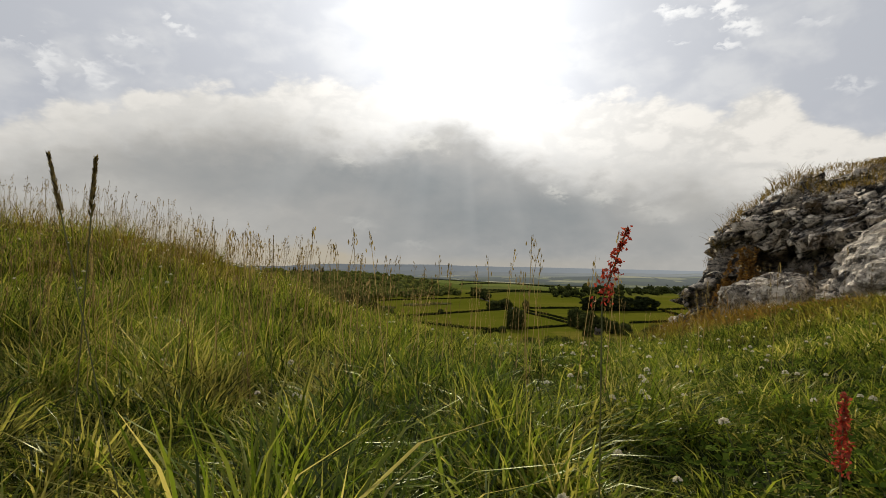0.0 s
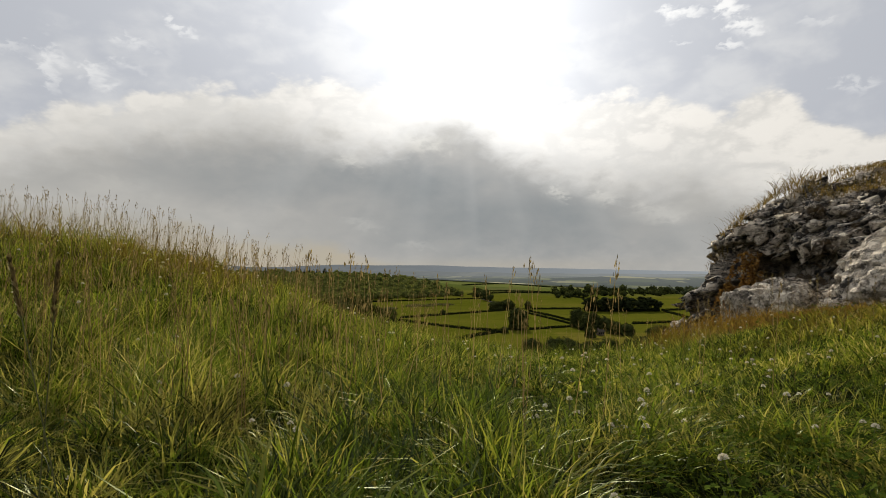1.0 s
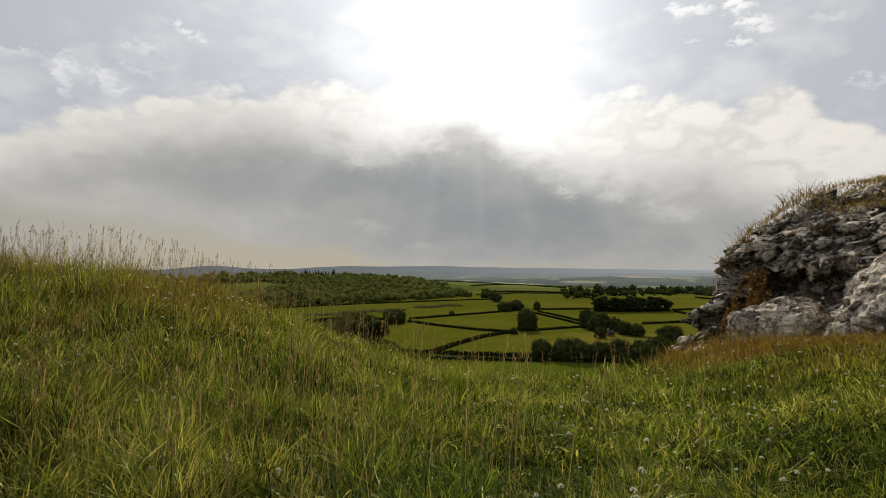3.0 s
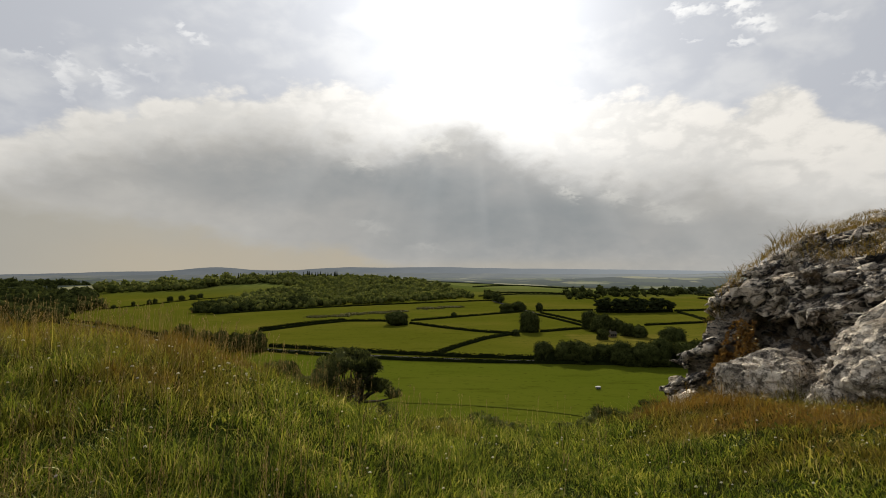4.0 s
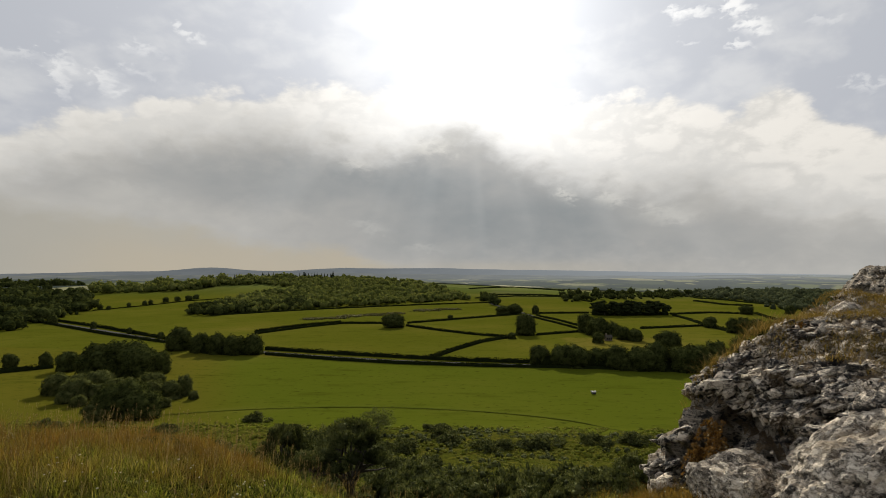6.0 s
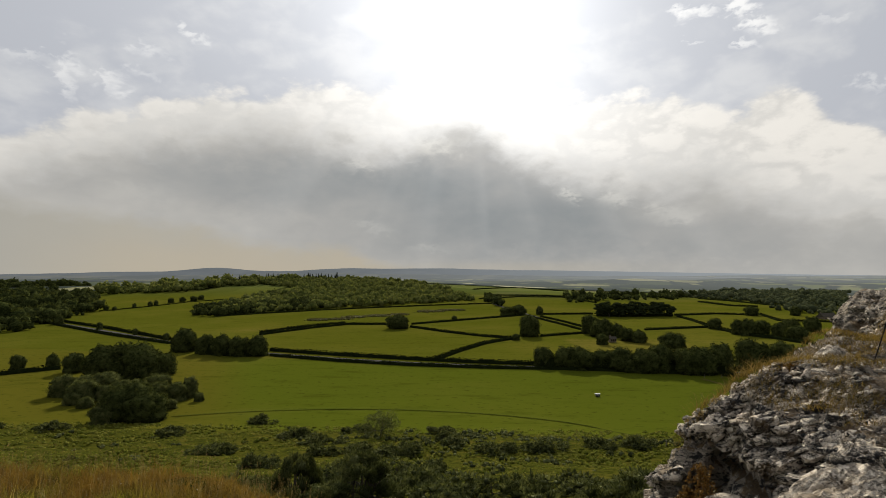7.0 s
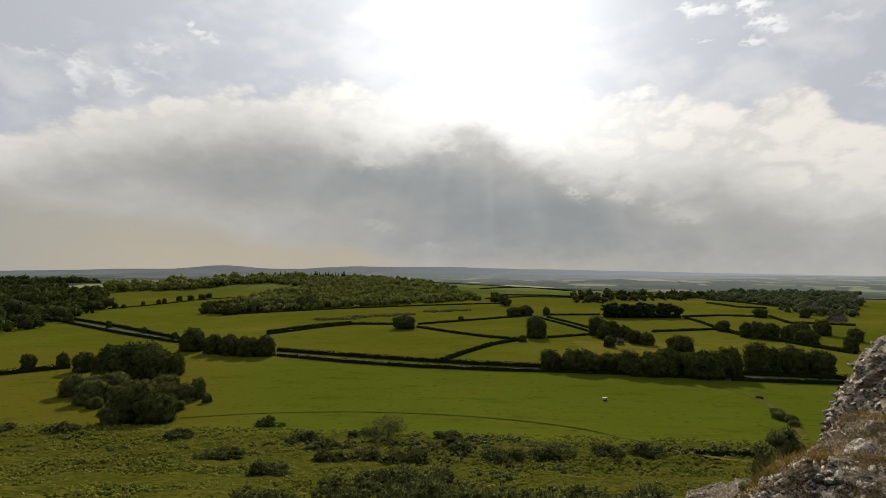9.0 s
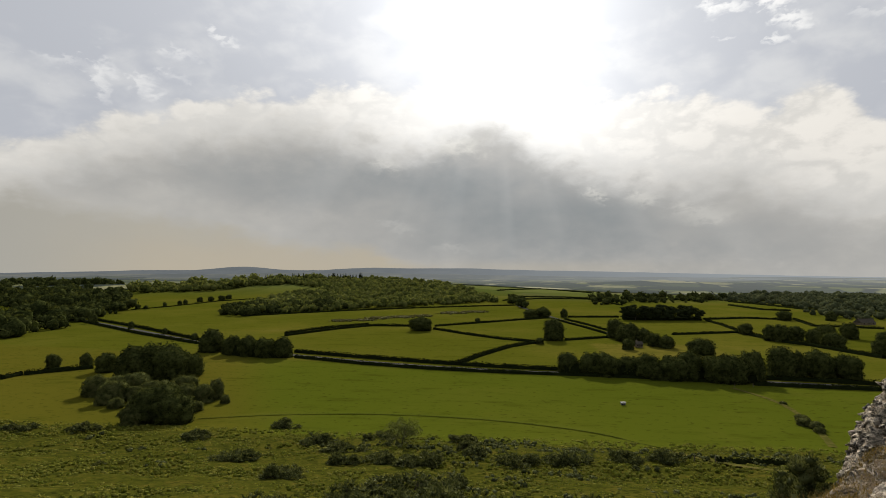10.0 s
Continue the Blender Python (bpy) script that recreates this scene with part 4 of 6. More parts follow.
def hedge(h, w, pts, seed):
    """A dark bank of earth and clipped growth along pts."""
    rng = np.random.default_rng(seed)
    p = np.array(pts, float)
    seg = np.r_[0, np.cumsum(np.linalg.norm(np.diff(p, axis=0), axis=1))]
    n = int(max(6, seg[-1] / 2.2))
    s = np.linspace(0, seg[-1], n)
    c = np.stack([np.interp(s, seg, p[:, 0]), np.interp(s, seg, p[:, 1])], -1)
    t = np.gradient(c, axis=0)
    t /= np.linalg.norm(t, axis=1)[:, None]
    side = np.stack([t[:, 1], -t[:, 0]], -1)
    cx, cy = c.mean(0)
    cz = ground_z(cx, cy)
    ob = thing("hedge", pose(cx, cy, cz), "dark overgrown field hedge on an earth bank", "hedge", "hedges between the fields")
    prof = [(-0.62, -0.15), (-0.5, 0.45), (-0.3, 0.92), (0.3, 0.92), (0.5, 0.45), (0.62, -0.15)]
    verts = []
    wob = rng.uniform(0.75, 1.2, n)
    for u, k in prof:
        xy = c + side * (u * w * rng.uniform(0.85, 1.15, n))[:, None]
        z = terrain(xy[:, 0], xy[:, 1]) + k * h * np.where(k > 0, wob, 1.0) * 0.85
        verts.append(np.stack([xy[:, 0] - cx, xy[:, 1] - cy, z - cz], -1))
    m = len(prof)
    i, j = np.meshgrid(np.arange(m - 1), np.arange(n - 1), indexing="ij")
    faces = np.stack([i * n + j, i * n + j + 1, (i + 1) * n + j + 1, (i + 1) * n + j], -1).reshape(-1, 4)
    ends = [[0, n, 2 * n, 3 * n], [n - 1, 2 * n - 1, 3 * n - 1, 4 * n - 1], [0, 3 * n, 4 * n, 5 * n], [n - 1, 4 * n - 1, 5 * n - 1, 6 * n - 1]]
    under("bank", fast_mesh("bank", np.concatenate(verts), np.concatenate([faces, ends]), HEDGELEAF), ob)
    k = int(min(2600, seg[-1] * 14))
    q = rng.uniform(0, seg[-1], k)
    jit = rng.normal(0, 0.28, k) * w
    at = np.stack([np.interp(q, seg, p[:, 0]), np.interp(q, seg, p[:, 1])], -1)
    at = at + np.stack([np.interp(q, s, side[:, 0]), np.interp(q, s, side[:, 1])], -1) * jit[:, None]
    tall = 0.35 + 0.75 * np.array([noise.noise((v * 0.12, seed * 3.1, 0.0)) for v in q]).clip(-0.5, 1)
    z = terrain(at[:, 0], at[:, 1]) - cz + h * (0.55 + 0.45 * rng.uniform(0, 1, k) * (0.8 + tall))
    v, f = quads(np.stack([at[:, 0] - cx, at[:, 1] - cy, z], -1), 0.35 * rng.uniform(0.5, 1.3, k), rng)
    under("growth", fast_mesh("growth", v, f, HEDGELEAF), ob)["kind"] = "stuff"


hedge(2.1, 1.6, [(-118.9, 298.0), (-75.2, 283.3), (-36.3, 271.9), (-1.4, 263.3), (28.8, 259.5)], 1)
hedge(1.7, 1.6, [(-111.9, 280.7), (-70.1, 264.5), (-34.0, 254.9), (3.9, 249.5), (39.5, 247.2), (72.9, 243.6), (98.6, 237.3)], 2)
hedge(2.0, 1.5, [(112.0, 249.4), (134.7, 246.2), (158.3, 241.0)], 3)
hedge(1.7, 1.6, [(105.9, 236.0), (127.5, 233.1), (151.6, 230.8)], 4)
hedge(2.1, 1.6, [(-388.3, 468.1), (-293.9, 406.4), (-205.3, 342.8)], 5)
hedge(1.8, 1.8, [(-387.7, 451.7), (-265.7, 367.6), (-194.3, 324.6)], 6)
hedge(2.0, 1.9, [(-156.1, 371.5), (-146.9, 389.3), (-130.8, 420.8), (-109.6, 446.2), (-78.9, 446.8), (-70.0, 437.0)], 7)
hedge(1.6, 1.6, [(-161.6, 384.7), (-150.8, 411.5), (-135.9, 437.4), (-116.0, 459.0)], 8)
hedge(1.7, 2.0, [(-55.7, 449.2), (-18.5, 482.3), (23.8, 519.6), (48.3, 540.5)], 9)
hedge(1.7, 2.0, [(-54.0, 428.1), (-23.4, 394.4), (1.6, 371.6), (22.2, 359.6)], 10)
hedge(1.9, 3.0, [(-22.1, 270.3), (-11.2, 298.8), (5.0, 333.9), (23.2, 356.9)], 11)
hedge(1.6, 1.6, [(44.0, 370.9), (69.4, 386.4), (80.7, 394.2)], 12)
hedge(1.5, 1.5, [(53.3, 518.5), (68.7, 461.2), (80.0, 411.0)], 13)
hedge(1.5, 1.5, [(62.1, 525.4), (77.4, 471.4), (86.0, 426.5)], 14)
hedge(1.9, 2.0, [(67.7, 549.7), (119.7, 558.2)], 15)
hedge(1.7, 2.0, [(127.8, 413.6), (155.9, 424.3), (185.2, 435.5)], 16)
hedge(2.4, 3.0, [(185.2, 435.5), (186.0, 385.7), (196.5, 365.1), (203.4, 337.5), (209.0, 315.9)], 17)
hedge(1.9, 2.0, [(196.2, 534.1), (193.1, 487.1), (186.9, 439.5)], 18)
hedge(1.9, 2.5, [(198.0, 546.0), (245.7, 565.2), (281.7, 552.0)], 19)
hedge(1.9, 2.5, [(287.8, 558.8), (269.8, 492.6), (293.4, 486.6), (315.3, 476.2)], 20)
hedge(1.9, 2.0, [(-216.3, 209.0), (-216.1, 219.1)], 21)
hedge(2.1, 2.4, [(-215.1, 219.3), (-207.1, 228.3), (-196.7, 238.3)], 22)
hedge(1.1, 1.2, [(-430.8, 576.8), (-416.7, 627.8), (-400.0, 711.9), (-366.1, 754.3)], 23)
hedge(1.7, 2.5, [(-263.3, 518.5), (-223.6, 554.3), (-171.7, 592.4), (-86.4, 638.5), (20.8, 697.3)], 24)
hedge(2.1, 3.0, [(2.7, 780.3), (64.6, 843.3), (135.7, 855.1), (162.2, 739.0)], 25)
hedge(2.1, 4.0, [(16.6, 866.1), (104.5, 886.8), (179.0, 855.2)], 26)
hedge(2.1, 4.0, [(313.8, 772.8), (320.0, 690.8), (345.5, 676.7)], 27)
hedge(2.1, 4.0, [(348.1, 857.3), (368.3, 795.0), (378.4, 690.7)], 28)
hedge(2.1, 5.0, [(-7.2, 992.4), (86.0, 1125.6), (175.8, 1041.2)], 29)
hedge(5.5, 7.0, [(30.5, 255.5), (49.0, 252.0), (66.5, 248.6), (84.0, 245.0), (109.0, 244.0)], 31)
hedge(7.5, 7.0, [(-153.0, 288.5), (-139.5, 284.0), (-128.5, 281.5), (-116.5, 282.5)], 33)
hedge(4.0, 6.0, [(118.5, 536.0), (150.0, 534.6), (193.0, 540.5)], 34)
hedge(1.1, 1.2, [(48.8, 126.6), (56.1, 126.2), (68.5, 125.1)], 30)


def wood(name, label, corners, spacing, size, seed, leaf, per=70, keep=1.0):
    """Woodland over a patch of the plan: many crowns of small clumps, in one mesh."""
    rng = np.random.default_rng(seed)
    c = np.array(corners, float)
    lo, hi = c.min(0), c.max(0)
    n = int((hi[0] - lo[0]) * (hi[1] - lo[1]) / spacing ** 2)
    p = rng.uniform(lo, hi, (n, 2))
    inside = np.zeros(n, bool)
    for a, b in zip(c, np.roll(c, -1, 0)):
        cross = ((a[1] > p[:, 1]) != (b[1] > p[:, 1])) & (p[:, 0] < (b[0] - a[0]) * (p[:, 1] - a[1]) / (b[1] - a[1] + 1e-9) + a[0])
        inside ^= cross
    p = p[inside]
    gap = np.array([noise.noise((x * 0.012, y * 0.012, seed)) for x, y in p])
    p = p[gap < keep]
    vs, fs, base = [], [], 0
    for x, y in p:
        s = size * float(np.clip(np.exp(rng.normal(-0.08, 0.38)), 0.4, 2.0))
        k = 2
        lob = np.stack([x + rng.normal(0, 0.2, k) * s, y + rng.normal(0, 0.2, k) * s, ground_z(x, y) + s * rng.uniform(0.2, 0.55, k), s * rng.uniform(0.32, 0.5, k)], -1)
        v, f = solid_crown(rng, lob, per, s * 0.13, 0.95, -1e3, 0.9, 0.9, ICO1)
        vs.append(v); fs.append(f + base); base += len(v)
    ob = new(name, fast_mesh(name, np.concatenate(vs), np.concatenate(fs), leaf))
    tagged(ob, label, "woodland", kind="stuff")


def conifers(spots):
    """Dark spires standing above the crest of the wood, in one mesh."""
    rng = np.random.default_rng(45)
    vs, fs, base = [], [], 0
    for cx, cy in spots:
        for _ in range(4):
            x, y = cx + rng.normal(0, 7), cy + rng.normal(0, 10)
            h, n = rng.uniform(12, 18), 130
            s = rng.uniform(0, 1, n)
            a = rng.uniform(0, 2 * np.pi, n)
            r = (1 - s) * 2.6 * rng.uniform(0.5, 1.0, n)
            c = np.stack([x + np.cos(a) * r, y + np.sin(a) * r, ground_z(x, y) + 1 + s * h], -1)
            v, f = quads(c, 1.6 * (1.1 - s) + 0.45, rng)
            vs.append(v); fs.append(f + base); base += len(v)
    ob = new("ridge_conifers", fast_mesh("ridge_conifers", np.concatenate(vs), np.concatenate(fs), PINELEAF))
    tagged(ob, "dark conifer spires above the hilltop wood", "woodland", kind="stuff")


wood('hill_wood', 'dark green mixed woodland on a low hill', [(-279.8, 535.9), (-226.2, 560.7), (-164.4, 614.5), (-77.6, 681.7), (-1.3, 742.8), (-45.3, 912.0), (-110.0, 1060.0), (-250.0, 1170.0), (-400.0, 1150.0), (-410.0, 1000.0), (-300.0, 900.0), (-334.0, 800.0), (-350.0, 723.5)], 7.2, 7.0, 1, WOODLEAF, 24, 0.62)
wood('hill_top_wood', "hazy green woodland along the hill's crest", [(-617.5, 829.5), (-559.0, 858.4), (-490.0, 885.4), (-480.0, 965.0), (-397.5, 992.6), (-380.0, 1110.0), (-480.0, 1120.0), (-600.0, 1010.0), (-670.0, 900.0)], 10, 11, 2, WOODLEAF, 26, 1)
wood('hill_front_wood', "dark scrubby wood edge above a pasture", [(-272.0, 505.0), (-259.6, 529.6), (-227.7, 569.1), (-180.0, 622.0), (-215.0, 660.0), (-290.0, 640.0), (-330.0, 600.0)], 6.5, 7.5, 8, LEAF, 26, 1)
wood('left_wood', "dense dark wood at the field's edge", [(-331.0, 318.6), (-340.3, 344.7), (-351.0, 382.7), (-379.1, 437.2), (-397.8, 490.5), (-440.7, 583.3), (-554.8, 733.6), (-680.6, 824.6), (-759.5, 819.4), (-805.5, 771.9), (-608.3, 583.6), (-541.7, 569.5), (-431.2, 430.6), (-432.5, 415.6)], 10, 11, 3, LEAF, 24, 1)
wood('left_far_wood', 'dark far belt of trees', [(-924.2, 885.2), (-871.8, 980.5), (-1284.0, 1708.8), (-1680.2, 1915.8), (-1709.2, 1635.9)], 26, 13, 4, LEAF, 14, 1)
wood('right_far_wood', 'grey-green far woodland filling a shallow valley', [(330.8, 603.9), (354.9, 533.7), (802.4, 1206.0), (734.6, 1318.5), (448.6, 1105.0), (339.8, 901.1), (370.7, 834.3), (375.2, 708.9)], 10.5, 7, 5, FARLEAF, 14, 0.5)
wood('middle_far_wood', 'dark belt of far trees between fields', [(123.1, 728.3), (206.8, 797.2), (306.4, 834.0), (369.0, 908.8), (367.6, 1000.5), (243.3, 938.1), (145.0, 858.4)], 13, 8, 6, LEAF, 20, 1)
wood('lane_wood', 'low dark trees beside the lane', [(13.6, 705.0), (32.5, 639.3), (31.3, 778.4), (11.3, 809.4)], 9, 7, 7, LEAF, 30, 1)
conifers([(-478, 1055), (-452, 1068), (-430, 1080), (-398, 1098), (-370, 1108), (-352, 1116), (-330, 1122), (-312, 1128)])


def rough_patches(spots):
    """Low tussocks and dead growth scattered in a pasture, in one mesh."""
    rng = np.random.default_rng(46)
    cs = []
    for cx, cy, rx, ry in spots:
        n = 260
        cs.append(np.stack([cx + rng.normal(0, rx * 0.5, n), cy + rng.normal(0, ry * 0.5, n)], -1))
    c = np.concatenate(cs)
    r = rng.uniform(0.5, 1.7, len(c))
    lob = np.stack([c[:, 0], c[:, 1], terrain(c[:, 0], c[:, 1]) + r * 0.2, r], -1)
    v, f = solid_crown(rng, lob, len(c) * 6, 0.4, 0.8, -1e3, 0.85, 0.8, ICO1)
    tagged(new("rough_growth", fast_mesh("rough_growth", v, f, ROUGH)), "brown-green rough tussocks in a pasture", "scrub", kind="stuff")


rough_patches([(-148, 486, 8, 7), (-130, 492, 8, 7), (-119.9, 514, 10, 8), (-100, 526, 10, 8), (-80, 540, 8, 6), (-53.4, 578, 12, 10), (-29.4, 595, 12, 8)])


# ---- lanes, tracks and small far things ----
def strip(name, pts, w, mat, label, lift=0.2):
    p = np.array(pts, float)
    seg = np.r_[0, np.cumsum(np.linalg.norm(np.diff(p, axis=0), axis=1))]
    n = int(max(8, seg[-1] / 3))
    s = np.linspace(0, seg[-1], n)
    c = np.stack([np.interp(s, seg, p[:, 0]), np.interp(s, seg, p[:, 1])], -1)
    for _ in range(6):
        c[1:-1] = (c[:-2] + 2 * c[1:-1] + c[2:]) / 4
    t = np.gradient(c, axis=0)
    t /= np.linalg.norm(t, axis=1)[:, None]
    side = np.stack([t[:, 1], -t[:, 0]], -1)
    wob = np.array([noise.noise((v * 0.2, w, 4.0)) for v in s]) * 0.25 + 1
    rows = []
    for u in (-0.5, 0.0, 0.5):
        xy = c + side * (u * w * wob)[:, None]
        z = terrain(xy[:, 0], xy[:, 1]) + (lift if u == 0 else lift - 0.06)
        rows.append(np.stack([xy[:, 0], xy[:, 1], z], -1))
    j = np.arange(n - 1)
    faces = np.concatenate([np.stack([k * n + j, k * n + j + 1, (k + 1) * n + j + 1, (k + 1) * n + j], -1) for k in (0, 1)])
    tagged(new(name, fast_mesh(name, np.concatenate(rows), faces, mat, True)), label, name.split("_")[-1], kind="structure")


strip('lane_road', [(-115.5, 288.0), (-72.4, 272.8), (-35.0, 262.4), (4.0, 255.1), (40.4, 252.5), (74.1, 247.4), (107.9, 243.0), (131.4, 240.1), (155.7, 235.4)], 4, ROAD, 'pale narrow tarmac lane between two hedges')
strip('west_lane_road', [(-521.9, 541.5), (-400.5, 466.5), (-280.4, 387.8), (-198.9, 332.2), (-167.8, 310.1), (-114.9, 288.1)], 4, ROAD, 'pale tarmac lane climbing between hedges')
strip('east_lane_road', [(20.8, 697.3), (37.4, 610.1), (49.9, 559.0), (60.1, 508.8), (82.0, 414.8)], 4.5, ROAD, 'pale farm lane running between hedges')
strip('field_path', [(-94.5, 158.6), (-73.8, 166.4), (-45.1, 171.6), (-18.9, 171.3), (2.8, 167.7), (21.1, 161.6), (34.1, 154.5), (44.2, 138.2)], 0.65, TRODDEN, 'faint trodden path across the pasture')
strip('farm_track', [(94.3, 229.0), (98.9, 216.0), (101.2, 202.5), (98.0, 184.1), (93.9, 169.0), (88.0, 152.0)], 2.0, DIRT, 'worn earth track beside the field edge')
strip('gate_track', [(41.3, 137.5), (47.3, 130.2), (53.0, 119.2), (62.3, 117.8)], 2.4, DIRT, 'worn earth track through a gateway')


def box(bm, x0, x1, y0, y1, z0, z1):
    m = Matrix.Translation(((x0 + x1) / 2, (y0 + y1) / 2, (z0 + z1) / 2)) @ Matrix.Diagonal((x1 - x0, y1 - y0, z1 - z0, 1))
    return bmesh.ops.create_cube(bm, size=1, matrix=m)["verts"]


def house(x, y, w, d, h, turn, label):
    ob = thing("farmhouse", pose(x, y, ground_z(x, y) - 0.1, 0, 0, turn), label, "house")
    bm = bmesh.new()
    box(bm, -w / 2, w / 2, -d / 2, d / 2, 0, h)
    part("wall", bm, WALLSTONE, ob)
    bm = bmesh.new()
    e, r = 0.35, d * 0.42
    v = [bm.verts.new(q) for q in ((-w / 2 - e, -d / 2 - e, h - 0.15), (w / 2 + e, -d / 2 - e, h - 0.15), (w / 2 + e, d / 2 + e, h - 0.15), (-w / 2 - e, d / 2 + e, h - 0.15), (-w / 2 - e, 0, h + r), (w / 2 + e, 0, h + r))]
    for q in ((0, 1, 5, 4), (2, 3, 4, 5), (0, 4, 3), (1, 2, 5), (3, 2, 1, 0)):
        bm.faces.new([v[k] for k in q])
    roof = part("roof", bm, SLATE, ob, "grey slate roof")
    bm = bmesh.new()
    box(bm, -w / 2 + 0.3, -w / 2 + 1.1, -0.4, 0.4, h + r * 0.4, h + r + 0.9)
    part("chimney", bm, WALLSTONE, roof)
    for k in range(3):
        for lvl in (0.9, 3.3):
            if lvl + 1.2 < h:
                bm = bmesh.new()
                cx = -w / 2 + w * (k + 0.5) / 3
                box(bm, cx - 0.5, cx + 0.5, -d / 2 - 0.05, -d / 2 + 0.05, lvl, lvl + 1.2)
                part("window", bm, DARKHOLE, ob)


def trough(x, y):
    ob = thing("feed_trailer", pose(x, y, ground_z(x, y), 0, 0, 12) @ Matrix.Scale(0.75, 4), "white metal feed trailer standing alone in the field", "trailer")
    bm = bmesh.new()
    vs = box(bm, -1.15, 1.15, -0.6, 0.6, 0.45, 1.25)
    for v in vs:
        if v.co.z < 0.6:
            v.co.x *= 0.9
            v.co.y *= 0.85
    bmesh.ops.bevel(bm, geom=bm.edges[:], offset=0.05, segments=2)
    part("body", bm, TANK, ob)
    bm = bmesh.new()
    box(bm, -1.25, 1.25, -0.7, 0.7, 1.27, 1.36)
    part("lid", bm, TANK, ob, "white lid")
    for sx in (-0.55, 0.55):
        for sy in (-0.62, 0.62):
            bm = bmesh.new()
            bmesh.ops.create_cone(bm, cap_ends=True, segments=16, radius1=0.34, radius2=0.34, depth=0.2, matrix=pose(sx, sy, 0.34, 90, 0, 0))
            part("wheel", bm, DARKHOLE, ob, "dark rubber wheel")


def post(x, y, h, lean, label="weathered wooden gate post", r=0.09):
    ob = thing("gate_post", pose(x, y, ground_z(x, y) - 0.2, lean, 0, 20), label, "post")
    bm = bmesh.new()
    vs = box(bm, -r, r, -r, r, 0, h + 0.2)
    for v in vs:
        if v.co.z > 0.5:
            v.co.x *= 0.85
            v.co.y *= 0.85
    bmesh.ops.bevel(bm, geom=bm.edges[:], offset=r * 0.2, segments=1)
    part("shaft", bm, TIMBER, ob)


house(85.9, 343.8, 4, 3.5, 2.4, 14, 'grey stone farmhouse with slate roof among trees')
house(128.2, 255.2, 8, 5, 3.0, -8, 'low pale cottage with grey roof behind the lane')
house(324.3, 514.3, 16, 8, 2.2, 20, 'long grey-roofed barn beyond the fields')
house(80.7, 394.2, 7, 5, 2.4, 5, 'pale grey farm shed beyond the fields')
trough(43.7, 195.7)
post(43.9, 126.2, 1.5, 4)
post(48.3, 125.8, 1.5, -3)
post(96.7, 232.6, 1.5, 5)
post(103.9, 232.5, 1.5, -2)


# ---- the rock outcrop on the brow ----
def rock_height(x, y):
    """The outcrop's own surface before its beds and flakes."""
    front = (x - 4.0) * 0.935 + (y - 6.75) * 0.355
    front = np.minimum(front, (x - 4.0) * 0.93 + (y - 5.0) * 0.37)
    front = np.minimum(front, (y - 4.3) * 0.8 + (x - 5.5) * 0.45)
    front = np.minimum(front, (x - 3.55) * 0.95 - 0.25 * np.clip(y - 8.3, 0, None))
    back = 8.75 + 0.60 * np.clip(x - 4.6, 0, None) + 0.13 * np.clip(x - 8.5, 0, None) ** 2 - y
    rise = 0.85 * smooth(-0.1, 0.22, front) + 1.15 * smooth(0.25, 1.55, front) + 0.5 * smooth(1.4, 3.2, front)
    z = -0.55 + rise + 0.03 * np.clip(front, 0, 6) - 0.07 * np.clip(y - 10.5, 0, None)
    z = z + bump(x, y, 4.3, 8.35, 0.5, 0.42, 0.45) + bump(x, y, 5.7, 8.6, 0.75, 0.6, 0.28) + bump(x, y, 7.8, 10.2, 0.8, 0.7, 0.3) + bump(x, y, 10.0, 13.6, 0.6, 0.5, 0.55)
    # second outcrop further along the edge
    z = z - 3.2 * smooth(0.25, -0.9, back) - 1.3 * smooth(0.0, -2.5, back)
    f = x - 12.0 - 0.25 * (y - 17.0) + 0.18 * np.sin(y * 2.1)
    second = np.interp(f, (-1.5, 0.0, 0.75, 1.45, 2.15, 4.0), (-4.5, -0.9, 1.05, 2.35, 2.9, 3.1)) + 0.14 * np.sin(x * 2.7 + 1.0) * smooth(1, 2, f)
    second = np.minimum(second, np.interp(y - 14.4 + 0.2 * (x - 12.0), (-1.0, 0.0, 1.2, 2.4), (-2.0, 1.4, 2.5, 3.4)))
    second = np.minimum(second, np.interp(20.2 - y + 0.3 * (x - 13.0), (-1.0, 0.0, 1.6), (-6.0, 0.0, 3.4)))
    z = np.maximum(z, second)
    # buried beyond the outcrop's foot
    return np.where((front < -0.12) & (x < 6.0), np.minimum(z, terrain(x, y) - 0.4), z)


